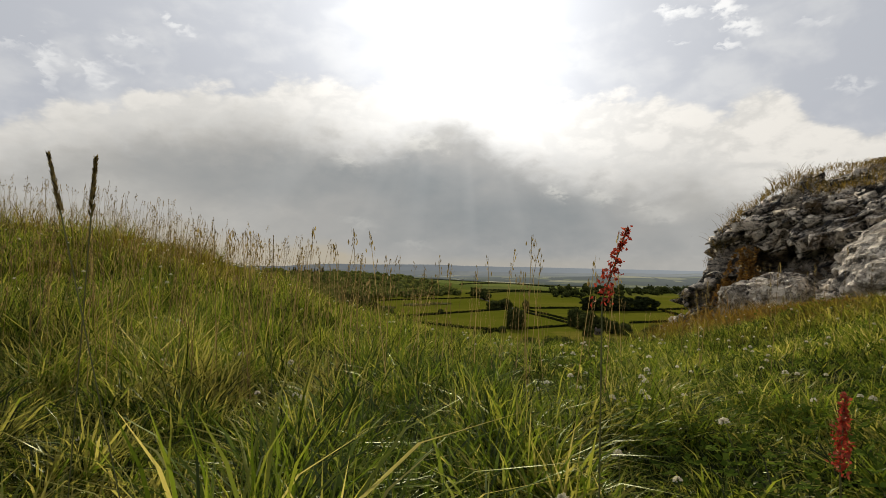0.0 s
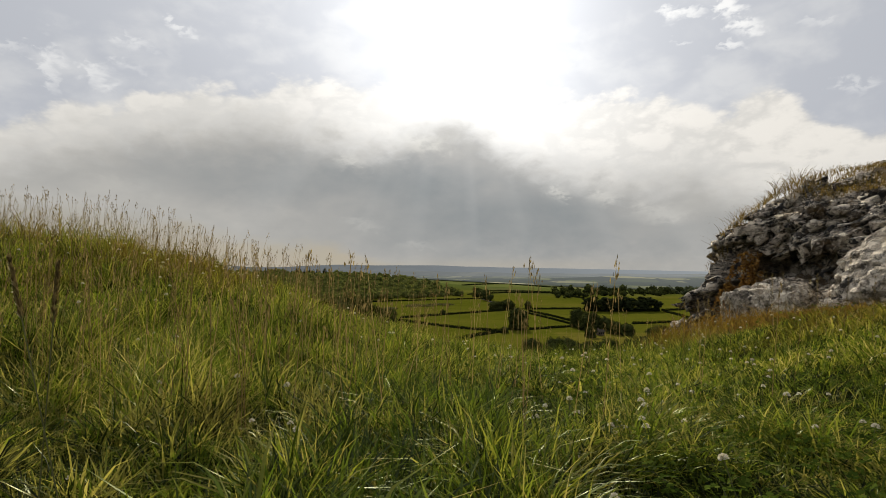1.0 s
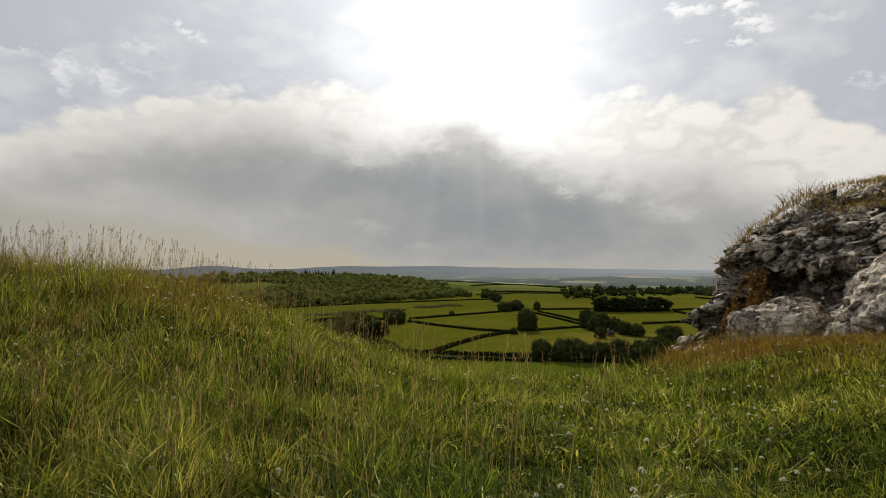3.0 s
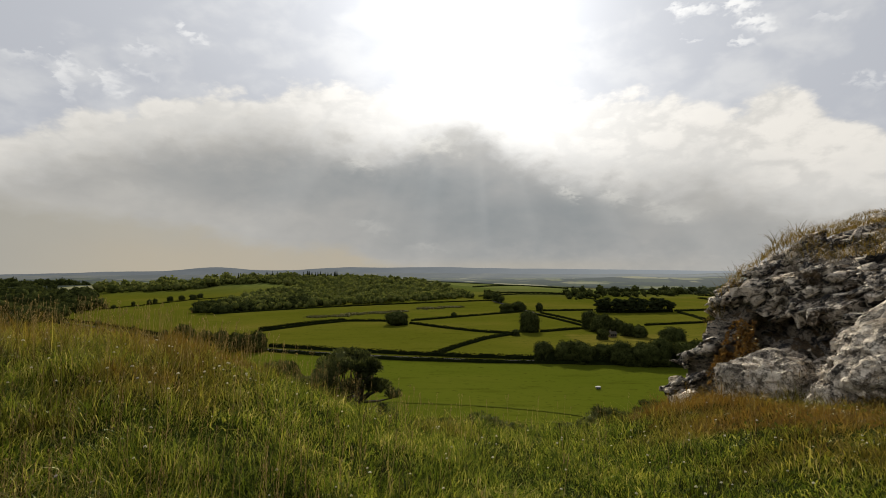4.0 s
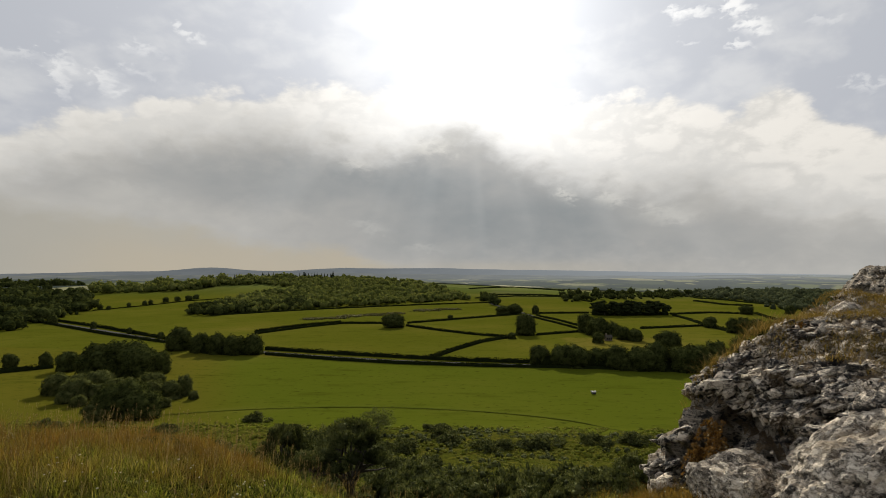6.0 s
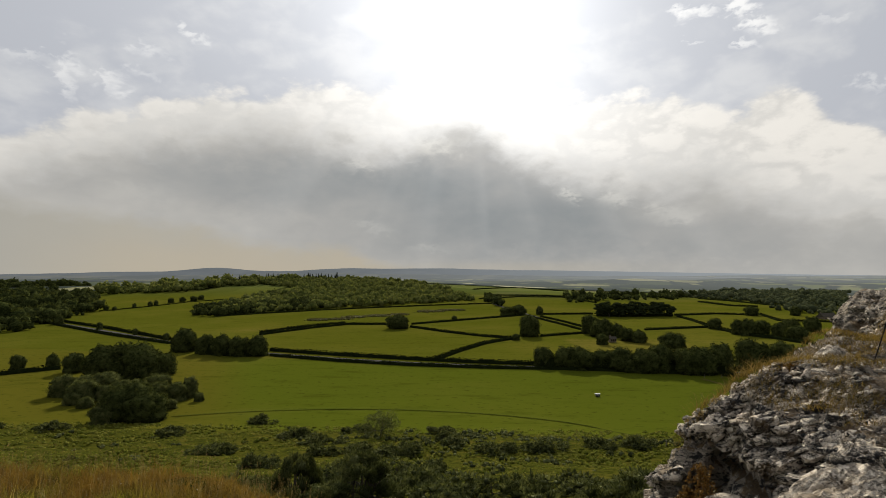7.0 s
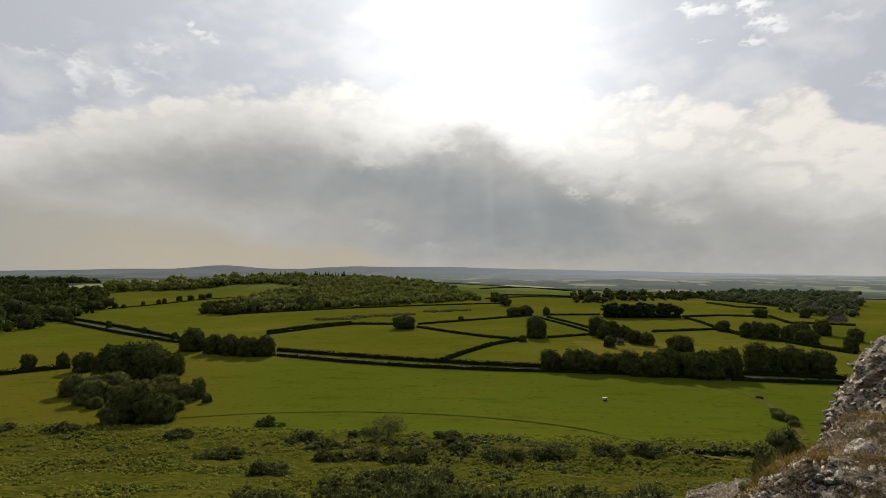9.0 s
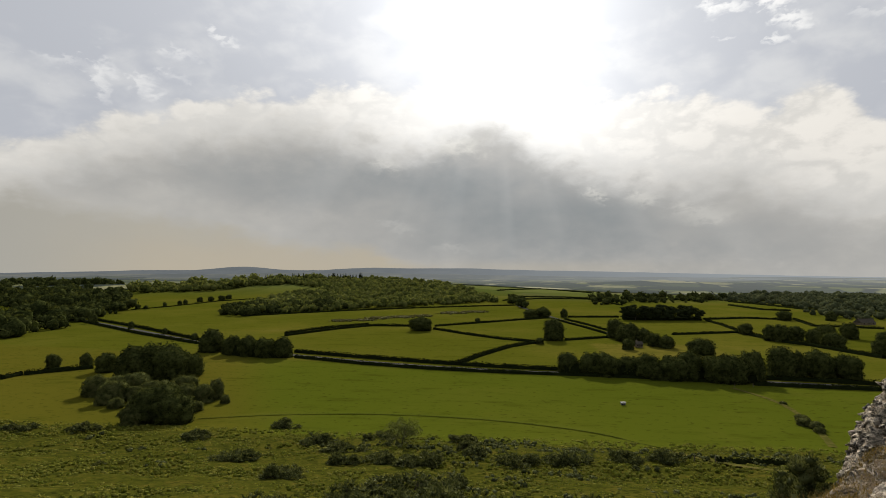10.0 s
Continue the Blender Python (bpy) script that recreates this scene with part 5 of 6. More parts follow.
def build_outcrop():
    ob = thing("rock_outcrop", pose(0, 0, 0), "dark layered rock outcrop with lichen and grass on its ledges", "rock")
    xs, ys = np.arange(2.8, 18.0, 0.055), np.arange(3.6, 21.5, 0.06)
    x, y = np.meshgrid(xs, ys, indexing="ij")
    z = rock_height(x, y)
    gx, gy = np.gradient(z, 0.055, 0.06)
    nrm = np.stack([-gx, -gy, np.ones_like(z)], -1)
    nrm /= np.linalg.norm(nrm, axis=-1)[..., None]
    p = np.stack([x, y, z], -1).reshape(-1, 3)
    nv = nrm.reshape(-1, 3)
    c, s = math.cos(radians(26)), math.sin(radians(26))
    steep = 1 - nv[:, 2]
    d = np.empty(len(p))
    for i, (a, b, h) in enumerate(p):
        bed = h * c - a * s + 0.12 * b
        along = a * c + h * s
        n1 = noise.noise((along * 0.7, b * 0.7, bed * 3.4))
        n2 = noise.noise((along * 1.9 + 5, b * 1.9, bed * 8.5))
        n3 = noise.noise((along * 5.0, b * 5.0 + 9, bed * 17.0))
        cell = noise.cell((along * 2.3 + 0.3 * n1, b * 2.3, bed * 7.0))
        saw = (bed * 4.2 + 0.9 * n1 + 0.35 * n2) % 1.0
        d[i] = 0.20 * n1 + 0.15 * n2 + 0.08 * n3 + 0.17 * (cell - 0.5) + 0.10 * (saw - 0.75)
    brink = 8.75 + 0.60 * np.clip(p[:, 0] - 4.6, 0, None) + 0.13 * np.clip(p[:, 0] - 8.5, 0, None) ** 2 - p[:, 1]
    d = np.where(brink < 0.7, np.minimum(d, 0.04), d) * np.where(p[:, 0] > 10.5, 0.55, 1.0)
    p = p + nv * (d * (0.45 + 0.85 * np.clip(steep * 1.6, 0, 1)))[:, None]
    p[:, 2] -= 0.10 * smooth(0.9, 1.5, p[:, 2]) + 0.25 * smooth(1.3, 1.9, p[:, 2]) * smooth(8.2, 7.0, p[:, 1])
    # the hollow under the big slab
    hollow = np.exp(-((p[:, 0] - 4.15) / 0.55) ** 4 - ((p[:, 1] - 7.1) / 0.6) ** 4) * smooth(0.74, 0.62, p[:, 2])
    p[:, 0] += 0.5 * hollow
    p[:, 1] += 0.95 * hollow
    lip = np.exp(-((p[:, 0] - 4.25) / 0.5) ** 2 - ((p[:, 1] - 7.0) / 0.5) ** 2) * smooth(0.55, 0.7, p[:, 2]) * smooth(1.15, 0.85, p[:, 2])
    p[:, 0] -= 0.15 * lip
    p[:, 1] -= 0.28 * lip
    n, k = x.shape
    i, j = np.meshgrid(np.arange(n - 1), np.arange(k - 1), indexing="ij")
    faces = np.stack([i * k + j, (i + 1) * k + j, (i + 1) * k + j + 1, i * k + j + 1], -1).reshape(-1, 4)
    show = (p[:, 2] > terrain(p[:, 0], p[:, 1]) - 0.35)[faces].any(1)
    faces = faces[show]
    used, inv = np.unique(faces, return_inverse=True)
    under("body", fast_mesh("body", p[used], inv.reshape(-1, 4), ROCK), ob)
    return ob, p.reshape(n, k, 3), nrm


def flake_mesh(seed, thin):
    """An angular slab of rock, about one unit long."""
    rng = np.random.default_rng(seed)
    bm = bmesh.new()
    for _ in range(17):
        q = rng.uniform(-0.5, 0.5, 3) * (1, 0.72, thin)
        q[2] = np.sign(q[2]) * thin * 0.5 * rng.uniform(0.6, 1.0)
        bm.verts.new(q)
    hull = bmesh.ops.convex_hull(bm, input=bm.verts[:])
    bmesh.ops.delete(bm, geom=[v for v in bm.verts if not v.link_faces], context="VERTS")
    me = bpy.data.meshes.new("stone")
    bm.to_mesh(me)
    bm.free()
    me.materials.append(STONE)
    return me


outcrop, ROCK_P, ROCK_N = build_outcrop()
FLAKES = [flake_mesh(100 + k, 0.26 + 0.09 * (k % 4)) for k in range(12)]


def lay_flakes():
    """Slabs lying in the tilted beds of the outcrop's face."""
    rng = np.random.default_rng(5)
    n, k = ROCK_P.shape[:2]
    done = tries = 0
    while done < 300 and tries < 60000:
        tries += 1
        i, j = rng.integers(0, n), rng.integers(0, k)
        q, nv = ROCK_P[i, j], ROCK_N[i, j]
        if q[2] < terrain(q[0], q[1]) + 0.05 or (q[0] > 8.5 and rng.uniform() > 0.25) or (q[0] < 10.5 and q[1] > 9.6 + 0.6 * max(0, q[0] - 5)):
            continue
        if rng.uniform() > 0.06 + (1 - nv[2]) * 1.7 or q[0] > 10.5 or (q[0] > 6.3 and q[1] > 8.9):
            continue
        if 3.8 < q[0] < 5.2 and 6.8 < q[1] < 8.6 and q[2] < 0.74:
            continue
        size = 0.13 + 0.45 * rng.uniform() ** 2.6
        q = q - np.asarray(nv) * 0.2 * size
        if size > 0.26 and (q[0] < 4.3 or q[1] > 8.0 + 0.6 * max(0, q[0] - 4.6)):
            continue
        ob = new("stone", FLAKES[int(rng.integers(0, len(FLAKES)))])
        ob.parent = outcrop
        turn = pose(*q, rng.normal(8, 9), -26 + rng.normal(0, 10), rng.normal(0, 22))
        ob.matrix_basis = turn @ Matrix.Diagonal((size * rng.uniform(0.9, 1.9), size, size * rng.uniform(0.5, 1.1), 1))
        done += 1


def lay_rubble():
    """The many smaller flakes between the slabs, in one mesh."""
    rng = np.random.default_rng(6)
    pats = []
    for me in FLAKES:
        tri = []
        for p in me.polygons:
            vi = list(p.vertices)
            tri += [(vi[0], vi[k], vi[k + 1]) for k in range(1, len(vi) - 1)]
        pats.append((np.array([v.co[:] for v in me.vertices]), np.array(tri)))
    n, k = ROCK_P.shape[:2]
    vs, fs, base, done, tries = [], [], 0, 0, 0
    while done < 4600 and tries < 400000:
        tries += 1
        i, j = rng.integers(0, n), rng.integers(0, k)
        q, nv = ROCK_P[i, j], ROCK_N[i, j]
        if q[2] < terrain(q[0], q[1]) - 0.05 or (q[0] > 9 and rng.uniform() > 0.3) or (q[0] < 10.5 and q[1] > 9.8 + 0.6 * max(0, q[0] - 5)):
            continue
        if rng.uniform() > (0.03 + (1 - nv[2]) * 1.6) * (0.3 if q[0] > 10.5 else 0.05 if q[0] > 6.3 and q[1] > 8.9 else 1.0):
            continue
        if 3.8 < q[0] < 5.2 and 6.8 < q[1] < 8.6 and q[2] < 0.74:
            continue
        size = 0.045 + 0.27 * rng.uniform() ** 2.0
        q = q - nv * 0.03 * size
        m = pose(*q, rng.normal(8, 14), -26 + rng.normal(0, 15), rng.normal(0, 40)) @ Matrix.Diagonal((size * rng.uniform(0.9, 2.1), size, size * rng.uniform(0.7, 1.5), 1))
        m = np.array(m)
        v, f = pats[int(rng.integers(0, len(pats)))]
        vs.append(v @ m[:3, :3].T + m[:3, 3]); fs.append(f + base); base += len(v); done += 1
    under("rubble", fast_mesh("rubble", np.concatenate(vs), np.concatenate(fs), STONE), outcrop)["kind"] = "stuff"


lay_rubble()


def boulder(x, y, z, rx, ry, rz, turn, tilt, seed, label):
    """A pale rounded boulder, weathered into pits and shallow steps."""
    ob = thing("boulder", pose(x, y, z, 0, tilt, turn), label, "rock")
    bm = bmesh.new()
    bmesh.ops.create_icosphere(bm, subdivisions=5 if max(rx, ry) < 0.6 else 6, radius=1)
    for v in bm.verts:
        c = v.co.copy()
        pw = Vector([math.copysign(abs(a) ** 0.8, a) for a in c])
        q = pw * 1.0
        n1 = noise.noise(c * 1.3 + Vector((seed, 0, 0)))
        n2 = noise.noise(c * 3.4 + Vector((seed, 3, 0)))
        n5 = noise.noise(c * 9 + Vector((1, seed, 0)))
        n6 = noise.noise(c * 21 + Vector((0, 2, seed)))
        n3 = noise.turbulence(c * 6 + Vector((0, seed, 0)), 4, True)
        crack = abs(noise.noise(c * 2.6 + Vector((4, seed, 1))))
        n4 = noise.cell(Vector((c.x * 4 + n1, c.y * 4 + n2, c.z * 5 - c.x * 2)))
        f = 1 + 0.20 * n1 + 0.08 * n2 - 0.06 * n3 + 0.02 * n4 + 0.035 * n5 + 0.016 * n6 - 0.07 * max(0.0, 1 - crack * 12)
        v.co = Vector((q.x * rx, q.y * ry, q.z * rz)) * f
    part("stone", bm, PALEROCK, ob)
    return ob


boulder(4.03, 6.62, -0.17, 0.63, 0.55, 0.50, 20, 0, 3.0, "pale lichen-grey boulder at the outcrop's foot")
boulder(5.10, 5.75, 0.12, 1.25, 0.80, 0.80, 12, -26, 8.0, "large pale sloping boulder leaning against the outcrop")
boulder(4.15, 5.72, -0.22, 0.38, 0.32, 0.42, 40, 5, 15.0, "small pale rock wedged between two boulders")
boulder(4.45, 4.25, 0.02, 0.55, 0.30, 0.12, 15, -14, 21.0, "flat pale stone showing through dry turf")
boulder(7.0, 6.4, 1.08, 0.9, 0.7, 0.4, 30, -20, 27.0, "pale rock ledge on the grassy shoulder")
boulder(6.95, 8.95, 1.84, 0.32, 0.26, 0.34, 20, -18, 33.0, "pale cracked boulder on the outcrop's crest")


def tripod(x, y, z):
    """A slim camera tripod standing on the rocky shoulder."""
    ob = thing("tripod", pose(x, y, z, 0, 0, 10), "slim dark metal tripod standing on the grassy rock", "tripod")
    for k in range(3):
        a = radians(120 * k + 25)
        foot, top = (0.38 * math.cos(a), 0.38 * math.sin(a)), (0.04 * math.cos(a), 0.04 * math.sin(a))
        mid = ((foot[0] + top[0]) / 2, (foot[1] + top[1]) / 2)
        leg = under("leg", limb_mesh("leg", [[(*foot, -0.05, 0.009), (*mid, 0.55, 0.010), (*mid, 0.56, 0.014), (*top, 1.15, 0.015)]], DARKHOLE, 8), ob)
        under("foot", limb_mesh("foot", [[(*foot, -0.06, 0.014), (*foot, 0.02, 0.014)]], DARKHOLE, 8), leg)
    bm = bmesh.new()
    bmesh.ops.create_cone(bm, cap_ends=True, segments=20, radius1=0.055, radius2=0.045, depth=0.07, matrix=pose(0, 0, 1.17))
    bmesh.ops.create_cone(bm, cap_ends=True, segments=16, radius1=0.016, radius2=0.016, depth=0.2, matrix=pose(0, 0, 1.28))
    part("head", bm, DARKHOLE, ob)


tripod(7.84, 8.5, 1.98)


# ---- grass ----
def blades(x, y, z, h, w, lean, rng, mat_name, mat, label, coarse=False):
    """One mesh of bent, tapering blades."""
    n = len(x)
    a = rng.uniform(0, 2 * np.pi, n)
    fx, fy = np.cos(a), np.sin(a)
    b = 9.0 * field_noise(x, y, 3.0, 17.0) + rng.normal(0, 1.7, n)
    lx, ly = np.cos(b) * lean * h, np.sin(b) * lean * h
    rows = ((0.0, 0.85), (0.55, 1.0)) if coarse else ((0.0, 0.75), (0.4, 1.0), (0.75, 0.7))
    m = 2 * len(rows)
    verts = np.empty((n, m + 1, 3), np.float32)
    for k, (s, ww) in enumerate(rows):
        cx, cy, cz = x + lx * s * s, y + ly * s * s, z + h * s * (1 - 0.18 * lean * s)
        verts[:, 2 * k] = np.stack([cx - fx * w * ww / 2, cy - fy * w * ww / 2, cz], -1)
        verts[:, 2 * k + 1] = np.stack([cx + fx * w * ww / 2, cy + fy * w * ww / 2, cz], -1)
    verts[:, m] = np.stack([x + lx, y + ly, z + h * (1 - 0.3 * np.minimum(lean, 1.5))], -1)
    tri = np.array([(0, 1, 3), (0, 3, 2), (2, 3, 5), (2, 5, 4), (4, 5, 6)])
    if coarse:
        tri = np.array([(0, 1, 3), (0, 3, 2), (2, 3, 4)])
    faces = (np.arange(n)[:, None, None] * (m + 1) + tri).reshape(-1, 3)
    ob = new(mat_name, fast_mesh(mat_name, verts.reshape(-1, 3), faces, mat))
    return tagged(ob, label, "grass", kind="stuff")


def field_noise(x, y, f, seed):
    return np.array([noise.noise((p * f, q * f, seed)) for p, q in zip(x, y)])


def sow(n, y0, y1, power, rng, side=1.02, margin=0.5):
    """Places on the brow, closer together towards the start of the path."""
    u = rng.uniform(0, 1, n)
    a, b = y0 ** (1 - power), y1 ** (1 - power)
    y = (a + u * (b - a)) ** (1 / (1 - power))
    x = 0.15 + rng.uniform(-1, 1, n) * (side * y + margin)
    return x, y


def turf():
    rng = np.random.default_rng(11)
    x, y = sow(235000, 0.5, 11.0, 0.6, rng)
    keep = rock_height(x, y) < terrain(x, y) + 0.05
    keep &= ~((np.hypot((x - 4.0) / 0.62, (y - 6.62) / 0.55) < 1) | (np.hypot((x - 5.1) / 1.15, (y - 5.75) / 0.75) < 1))
    x, y = x[keep], y[keep]
    z = terrain(x, y) - 0.015
    clump = 0.65 * field_noise(x, y, 5.0, 1.0) + 0.6 * field_noise(x, y, 1.7, 3.0)
    wide = field_noise(x, y, 0.55, 2.0)
    tall = smooth(-0.22, 0.42, clump)
    hump = smooth(-1.0, -4.5, x) * smooth(1.5, 4.0, y)
    short = smooth(0.0, 0.8, x) * smooth(4.0, 1.0, y)
    h = (0.085 + 0.17 * tall + 0.06 * wide) * rng.uniform(0.4, 1.15, len(x)) * (1 + 0.45 * hump) * (1 - 0.3 * short)
    h = h * (1 + 0.30 * smooth(0.5, -2.5, x) * smooth(2.5, 5, y)) * (1 - 0.30 * smooth(-1.0, 1.0, x) * smooth(2.0, 4.0, y) * smooth(6.0, 4.8, y))
    h = h * (1 + 0.45 * smooth(1.5, 2.1, y) * smooth(4.2, 3.2, y) * smooth(0.4, -0.2, x) * smooth(-3.2, -1.6, x)) * (1 - 0.2 * smooth(4.6, 6.0, y) * smooth(-0.2, -1.2, x)) * (1 + 0.45 * smooth(5.0, 6.5, y) * smooth(-1.2, 0.0, x))
    h = h * (1 - 0.30 * smooth(1.2, 2.6, y) * smooth(4.6, 3.2, y)) * (1 + 0.35 * smooth(0.25, 0.0, x) * smooth(1.4, 0.8, y))
    near = smooth(2.2, 0.6, y)
    w = rng.uniform(0.0020, 0.0048, len(x)) * (1 + 0.6 * smooth(2, 7, y)) * (1 + 0.35 * near)
    lean = rng.uniform(0.1, 1.35, len(x)) * (1 - 0.25 * hump) * (1 + 0.35 * short)
    for far in (False, True):
        k = (y > 3.0) == far
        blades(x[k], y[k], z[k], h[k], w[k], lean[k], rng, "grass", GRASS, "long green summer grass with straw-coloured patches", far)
    # a sole of short leaves under the longer grass
    rng = np.random.default_rng(15)
    x, y = sow(150000, 2.2, 11.5, 0.25, rng)
    keep = (rock_height(x, y) < terrain(x, y) + 0.05) & ~((np.hypot((x - 4.0) / 0.62, (y - 6.62) / 0.55) < 1) | (np.hypot((x - 5.1) / 1.15, (y - 5.75) / 0.75) < 1))
    x, y = x[keep], y[keep]
    lush = smooth(-0.3, 0.4, field_noise(x, y, 1.6, 31.0))
    blades(x, y, terrain(x, y) - 0.015, rng.uniform(0.035, 0.085, len(x)) * (1 + 0.7 * lush), rng.uniform(0.005, 0.011, len(x)), rng.uniform(0.2, 1.3, len(x)), rng, "short_grass", GRASS, "dense short green grass at the foot of the longer stems", True)
    # broad blades close to the start, coloured darker to carry the tuft's shade
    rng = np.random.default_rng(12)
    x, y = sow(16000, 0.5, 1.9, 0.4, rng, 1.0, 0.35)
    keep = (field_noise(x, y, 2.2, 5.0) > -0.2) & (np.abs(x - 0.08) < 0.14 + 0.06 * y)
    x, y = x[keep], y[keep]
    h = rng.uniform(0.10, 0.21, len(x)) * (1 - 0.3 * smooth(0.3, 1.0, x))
    blades(x, y, terrain(x, y) - 0.01, h, rng.uniform(0.003, 0.0075, len(x)), rng.uniform(0.15, 0.9, len(x)), rng, "broad_grass", SHADED_TUFT, "green blades of a tuft, its deep shade put into the colour")
    # the turf behind the start and to its sides
    rng = np.random.default_rng(14)
    x, y = rng.uniform(-9, 9, 24000), rng.uniform(-7, 7, 24000)
    keep = (np.abs(x - 0.15) > 0.98 * y + 0.45) & (rock_height(x, y) < terrain(x, y)) | (y < 0.5)
    x, y = x[keep], y[keep]
    blades(x, y, terrain(x, y) - 0.015, rng.uniform(0.06, 0.22, len(x)), rng.uniform(0.012, 0.024, len(x)), rng.uniform(0.2, 1.1, len(x)), rng, "grass", GRASS, "green summer grass on the hill's top")
    # dry grass by the rock and over the left-hand hump's far side
    rng = np.random.default_rng(13)
    x, y = rng.uniform(2.2, 14.0, 115000), rng.uniform(3.0, 16.0, 115000)
    rz, tz = rock_height(x, y), terrain(x, y)
    flat = np.abs(rock_height(x + 0.1, y) - rz) + np.abs(rock_height(x, y + 0.1) - rz) < np.where(y > 9.0, 0.17, 0.09)
    patchy = field_noise(x, y, 1.1, 9.0)
    on_rock = (rz > tz) & flat & (patchy > -0.1 - 0.5 * smooth(8.6, 9.6, y)) & (rz > 0.75)
    fringe = (rz > tz) & (x > 4.0) & (x < 5.6) & (y > 8.05 + 0.25 * (x - 4.0)) & (y < 8.75 + 0.3 * (x - 4.0))
    on_rock |= (rz > tz) & (x > 10.0) & (patchy > 0.0) | (rz > tz) & (x > 6.0) & (y > 8.8) & (rz > 0.5) & (x < 12.0)
    by_rock = (rz < tz) & ~((x > 3.85) & (y > 6.6)) & (x > 3.1 + 0.5 * patchy) & (y < 8.2) & (patchy > 0.28)
    full = on_rock | by_rock | fringe
    x, y, z = x[full], y[full], np.maximum(rz, tz)[full]
    held = ~((np.hypot((x - 4.0) / 0.62, (y - 6.62) / 0.55) < 1) | (np.hypot((x - 5.1) / 1.15, (y - 5.75) / 0.75) < 1))
    x, y, z = x[held], y[held], z[held]
    blades(x, y, z - 0.02, rng.uniform(0.03, 0.12, len(x)) * (1 + 0.7 * (patchy > 0.25)[full][held]) * (1 + 0.9 * fringe[full][held]), rng.uniform(0.004, 0.009, len(x)), rng.uniform(0.3, 1.3, len(x)), rng, "dry_grass", DRYGRASS, "golden dry grass on and beside the rocks")


turf()


def seed_grass():
    """Thin stems with loose heads standing above the turf, in one mesh."""
    rng = np.random.default_rng(21)
    n = 5200
    x, y = sow(n, 1.3, 9.0, 0.2, rng)
    want = 0.05 + 0.09 * smooth(0.6, -0.2, x) + 0.3 * smooth(0.3, -0.6, x) * smooth(4.5, 2.0, y) + 0.9 * smooth(-0.6, -3.2, x) * smooth(2.5, 4.5, y) + 0.3 * smooth(4.5, 7, y) * smooth(2.5, -1, x)
    want = want + 0.2 * smooth(1.5, 2.0, y) * smooth(4.2, 3.2, y) * smooth(0.5, -0.2, x) * smooth(-3.2, -1.6, x)
    keep = (rng.uniform(0, 1, n) < want) & (rock_height(x, y) < terrain(x, y))
    x, y = x[keep], y[keep]
    n = len(x)
    z = terrain(x, y)
    h = rng.uniform(0.28, 0.52, n)
    a = rng.uniform(0, 2 * np.pi, n)
    lean = rng.uniform(0.03, 0.25, n) * h
    vs, fs = [], []
    for i in range(n):
        tip = np.array([x[i] + np.cos(a[i]) * lean[i] + 0.03, y[i] + np.sin(a[i]) * lean[i], z[i] + h[i]])
        root = np.array([x[i], y[i], z[i]])
        b = len(vs) * 4
        r = 0.0011
        for k in range(2):
            o = np.array([r, 0, 0]) if k == 0 else np.array([0, r, 0])
            vs.append(np.array([root - o, root + o, tip + o * 0.6, tip - o * 0.6]))
        m = int(rng.integers(7, 13))
        length = rng.uniform(0.04, 0.085)
        way = (tip - root) / np.linalg.norm(tip - root)
        for k in range(m):
            c = tip - way * length * (k / m)
            d = rng.normal(size=3) * 0.006 * (0.5 + k / m)
            e = way * rng.uniform(0.005, 0.010)
            f = np.cross(way, rng.normal(size=3))
            f = f / np.linalg.norm(f) * rng.uniform(0.0014, 0.003)
            c = c + d
            vs.append(np.array([c - e, c + f, c + e, c - f]))
    v = np.concatenate(vs)
    ob = new("seed_grass", fast_mesh("seed_grass", v, np.arange(len(v)).reshape(-1, 4), SEED))
    tagged(ob, "thin brown flowering grass stems above the turf", "grass", kind="stuff")


seed_grass()


def clover_leaves():
    """Low three-parted clover leaves among the shorter turf, in one mesh."""
    rng = np.random.default_rng(23)
    x, y = sow(13000, 0.6, 5.0, 0.7, rng)
    keep = (x > 0.12 * y - 0.1) & (field_noise(x, y, 1.3, 21.0) > -0.25)
    x, y = x[keep], y[keep]
    n = len(x)
    c = np.stack([x, y, terrain(x, y) + rng.uniform(0.02, 0.10, n)], -1)
    turn = rng.uniform(0, 2 * np.pi, n)
    tilt = rng.normal(0, 0.35, (n, 2))
    size = rng.uniform(0.006, 0.012, n)
    vs = []
    for k in range(3):
        a = turn + k * 2.094
        d = np.stack([np.cos(a), np.sin(a), tilt[:, 0] * np.cos(a) + tilt[:, 1] * np.sin(a) + 0.15], -1) * size[:, None]
        e = np.stack([-np.sin(a), np.cos(a), -tilt[:, 0] * np.sin(a) + tilt[:, 1] * np.cos(a)], -1) * size[:, None] * 0.55
        vs.append(np.stack([c, c + d * 0.6 + e, c + d * 1.15, c + d * 0.6 - e], 1))
    v = np.stack(vs, 1).reshape(-1, 3)
    ob = new("clover_leaves", fast_mesh("clover_leaves", v, np.arange(len(v)).reshape(-1, 4), CLOVERLEAF))
    tagged(ob, "small green three-parted clover leaves in short turf", "clover", kind="stuff")


clover_leaves()


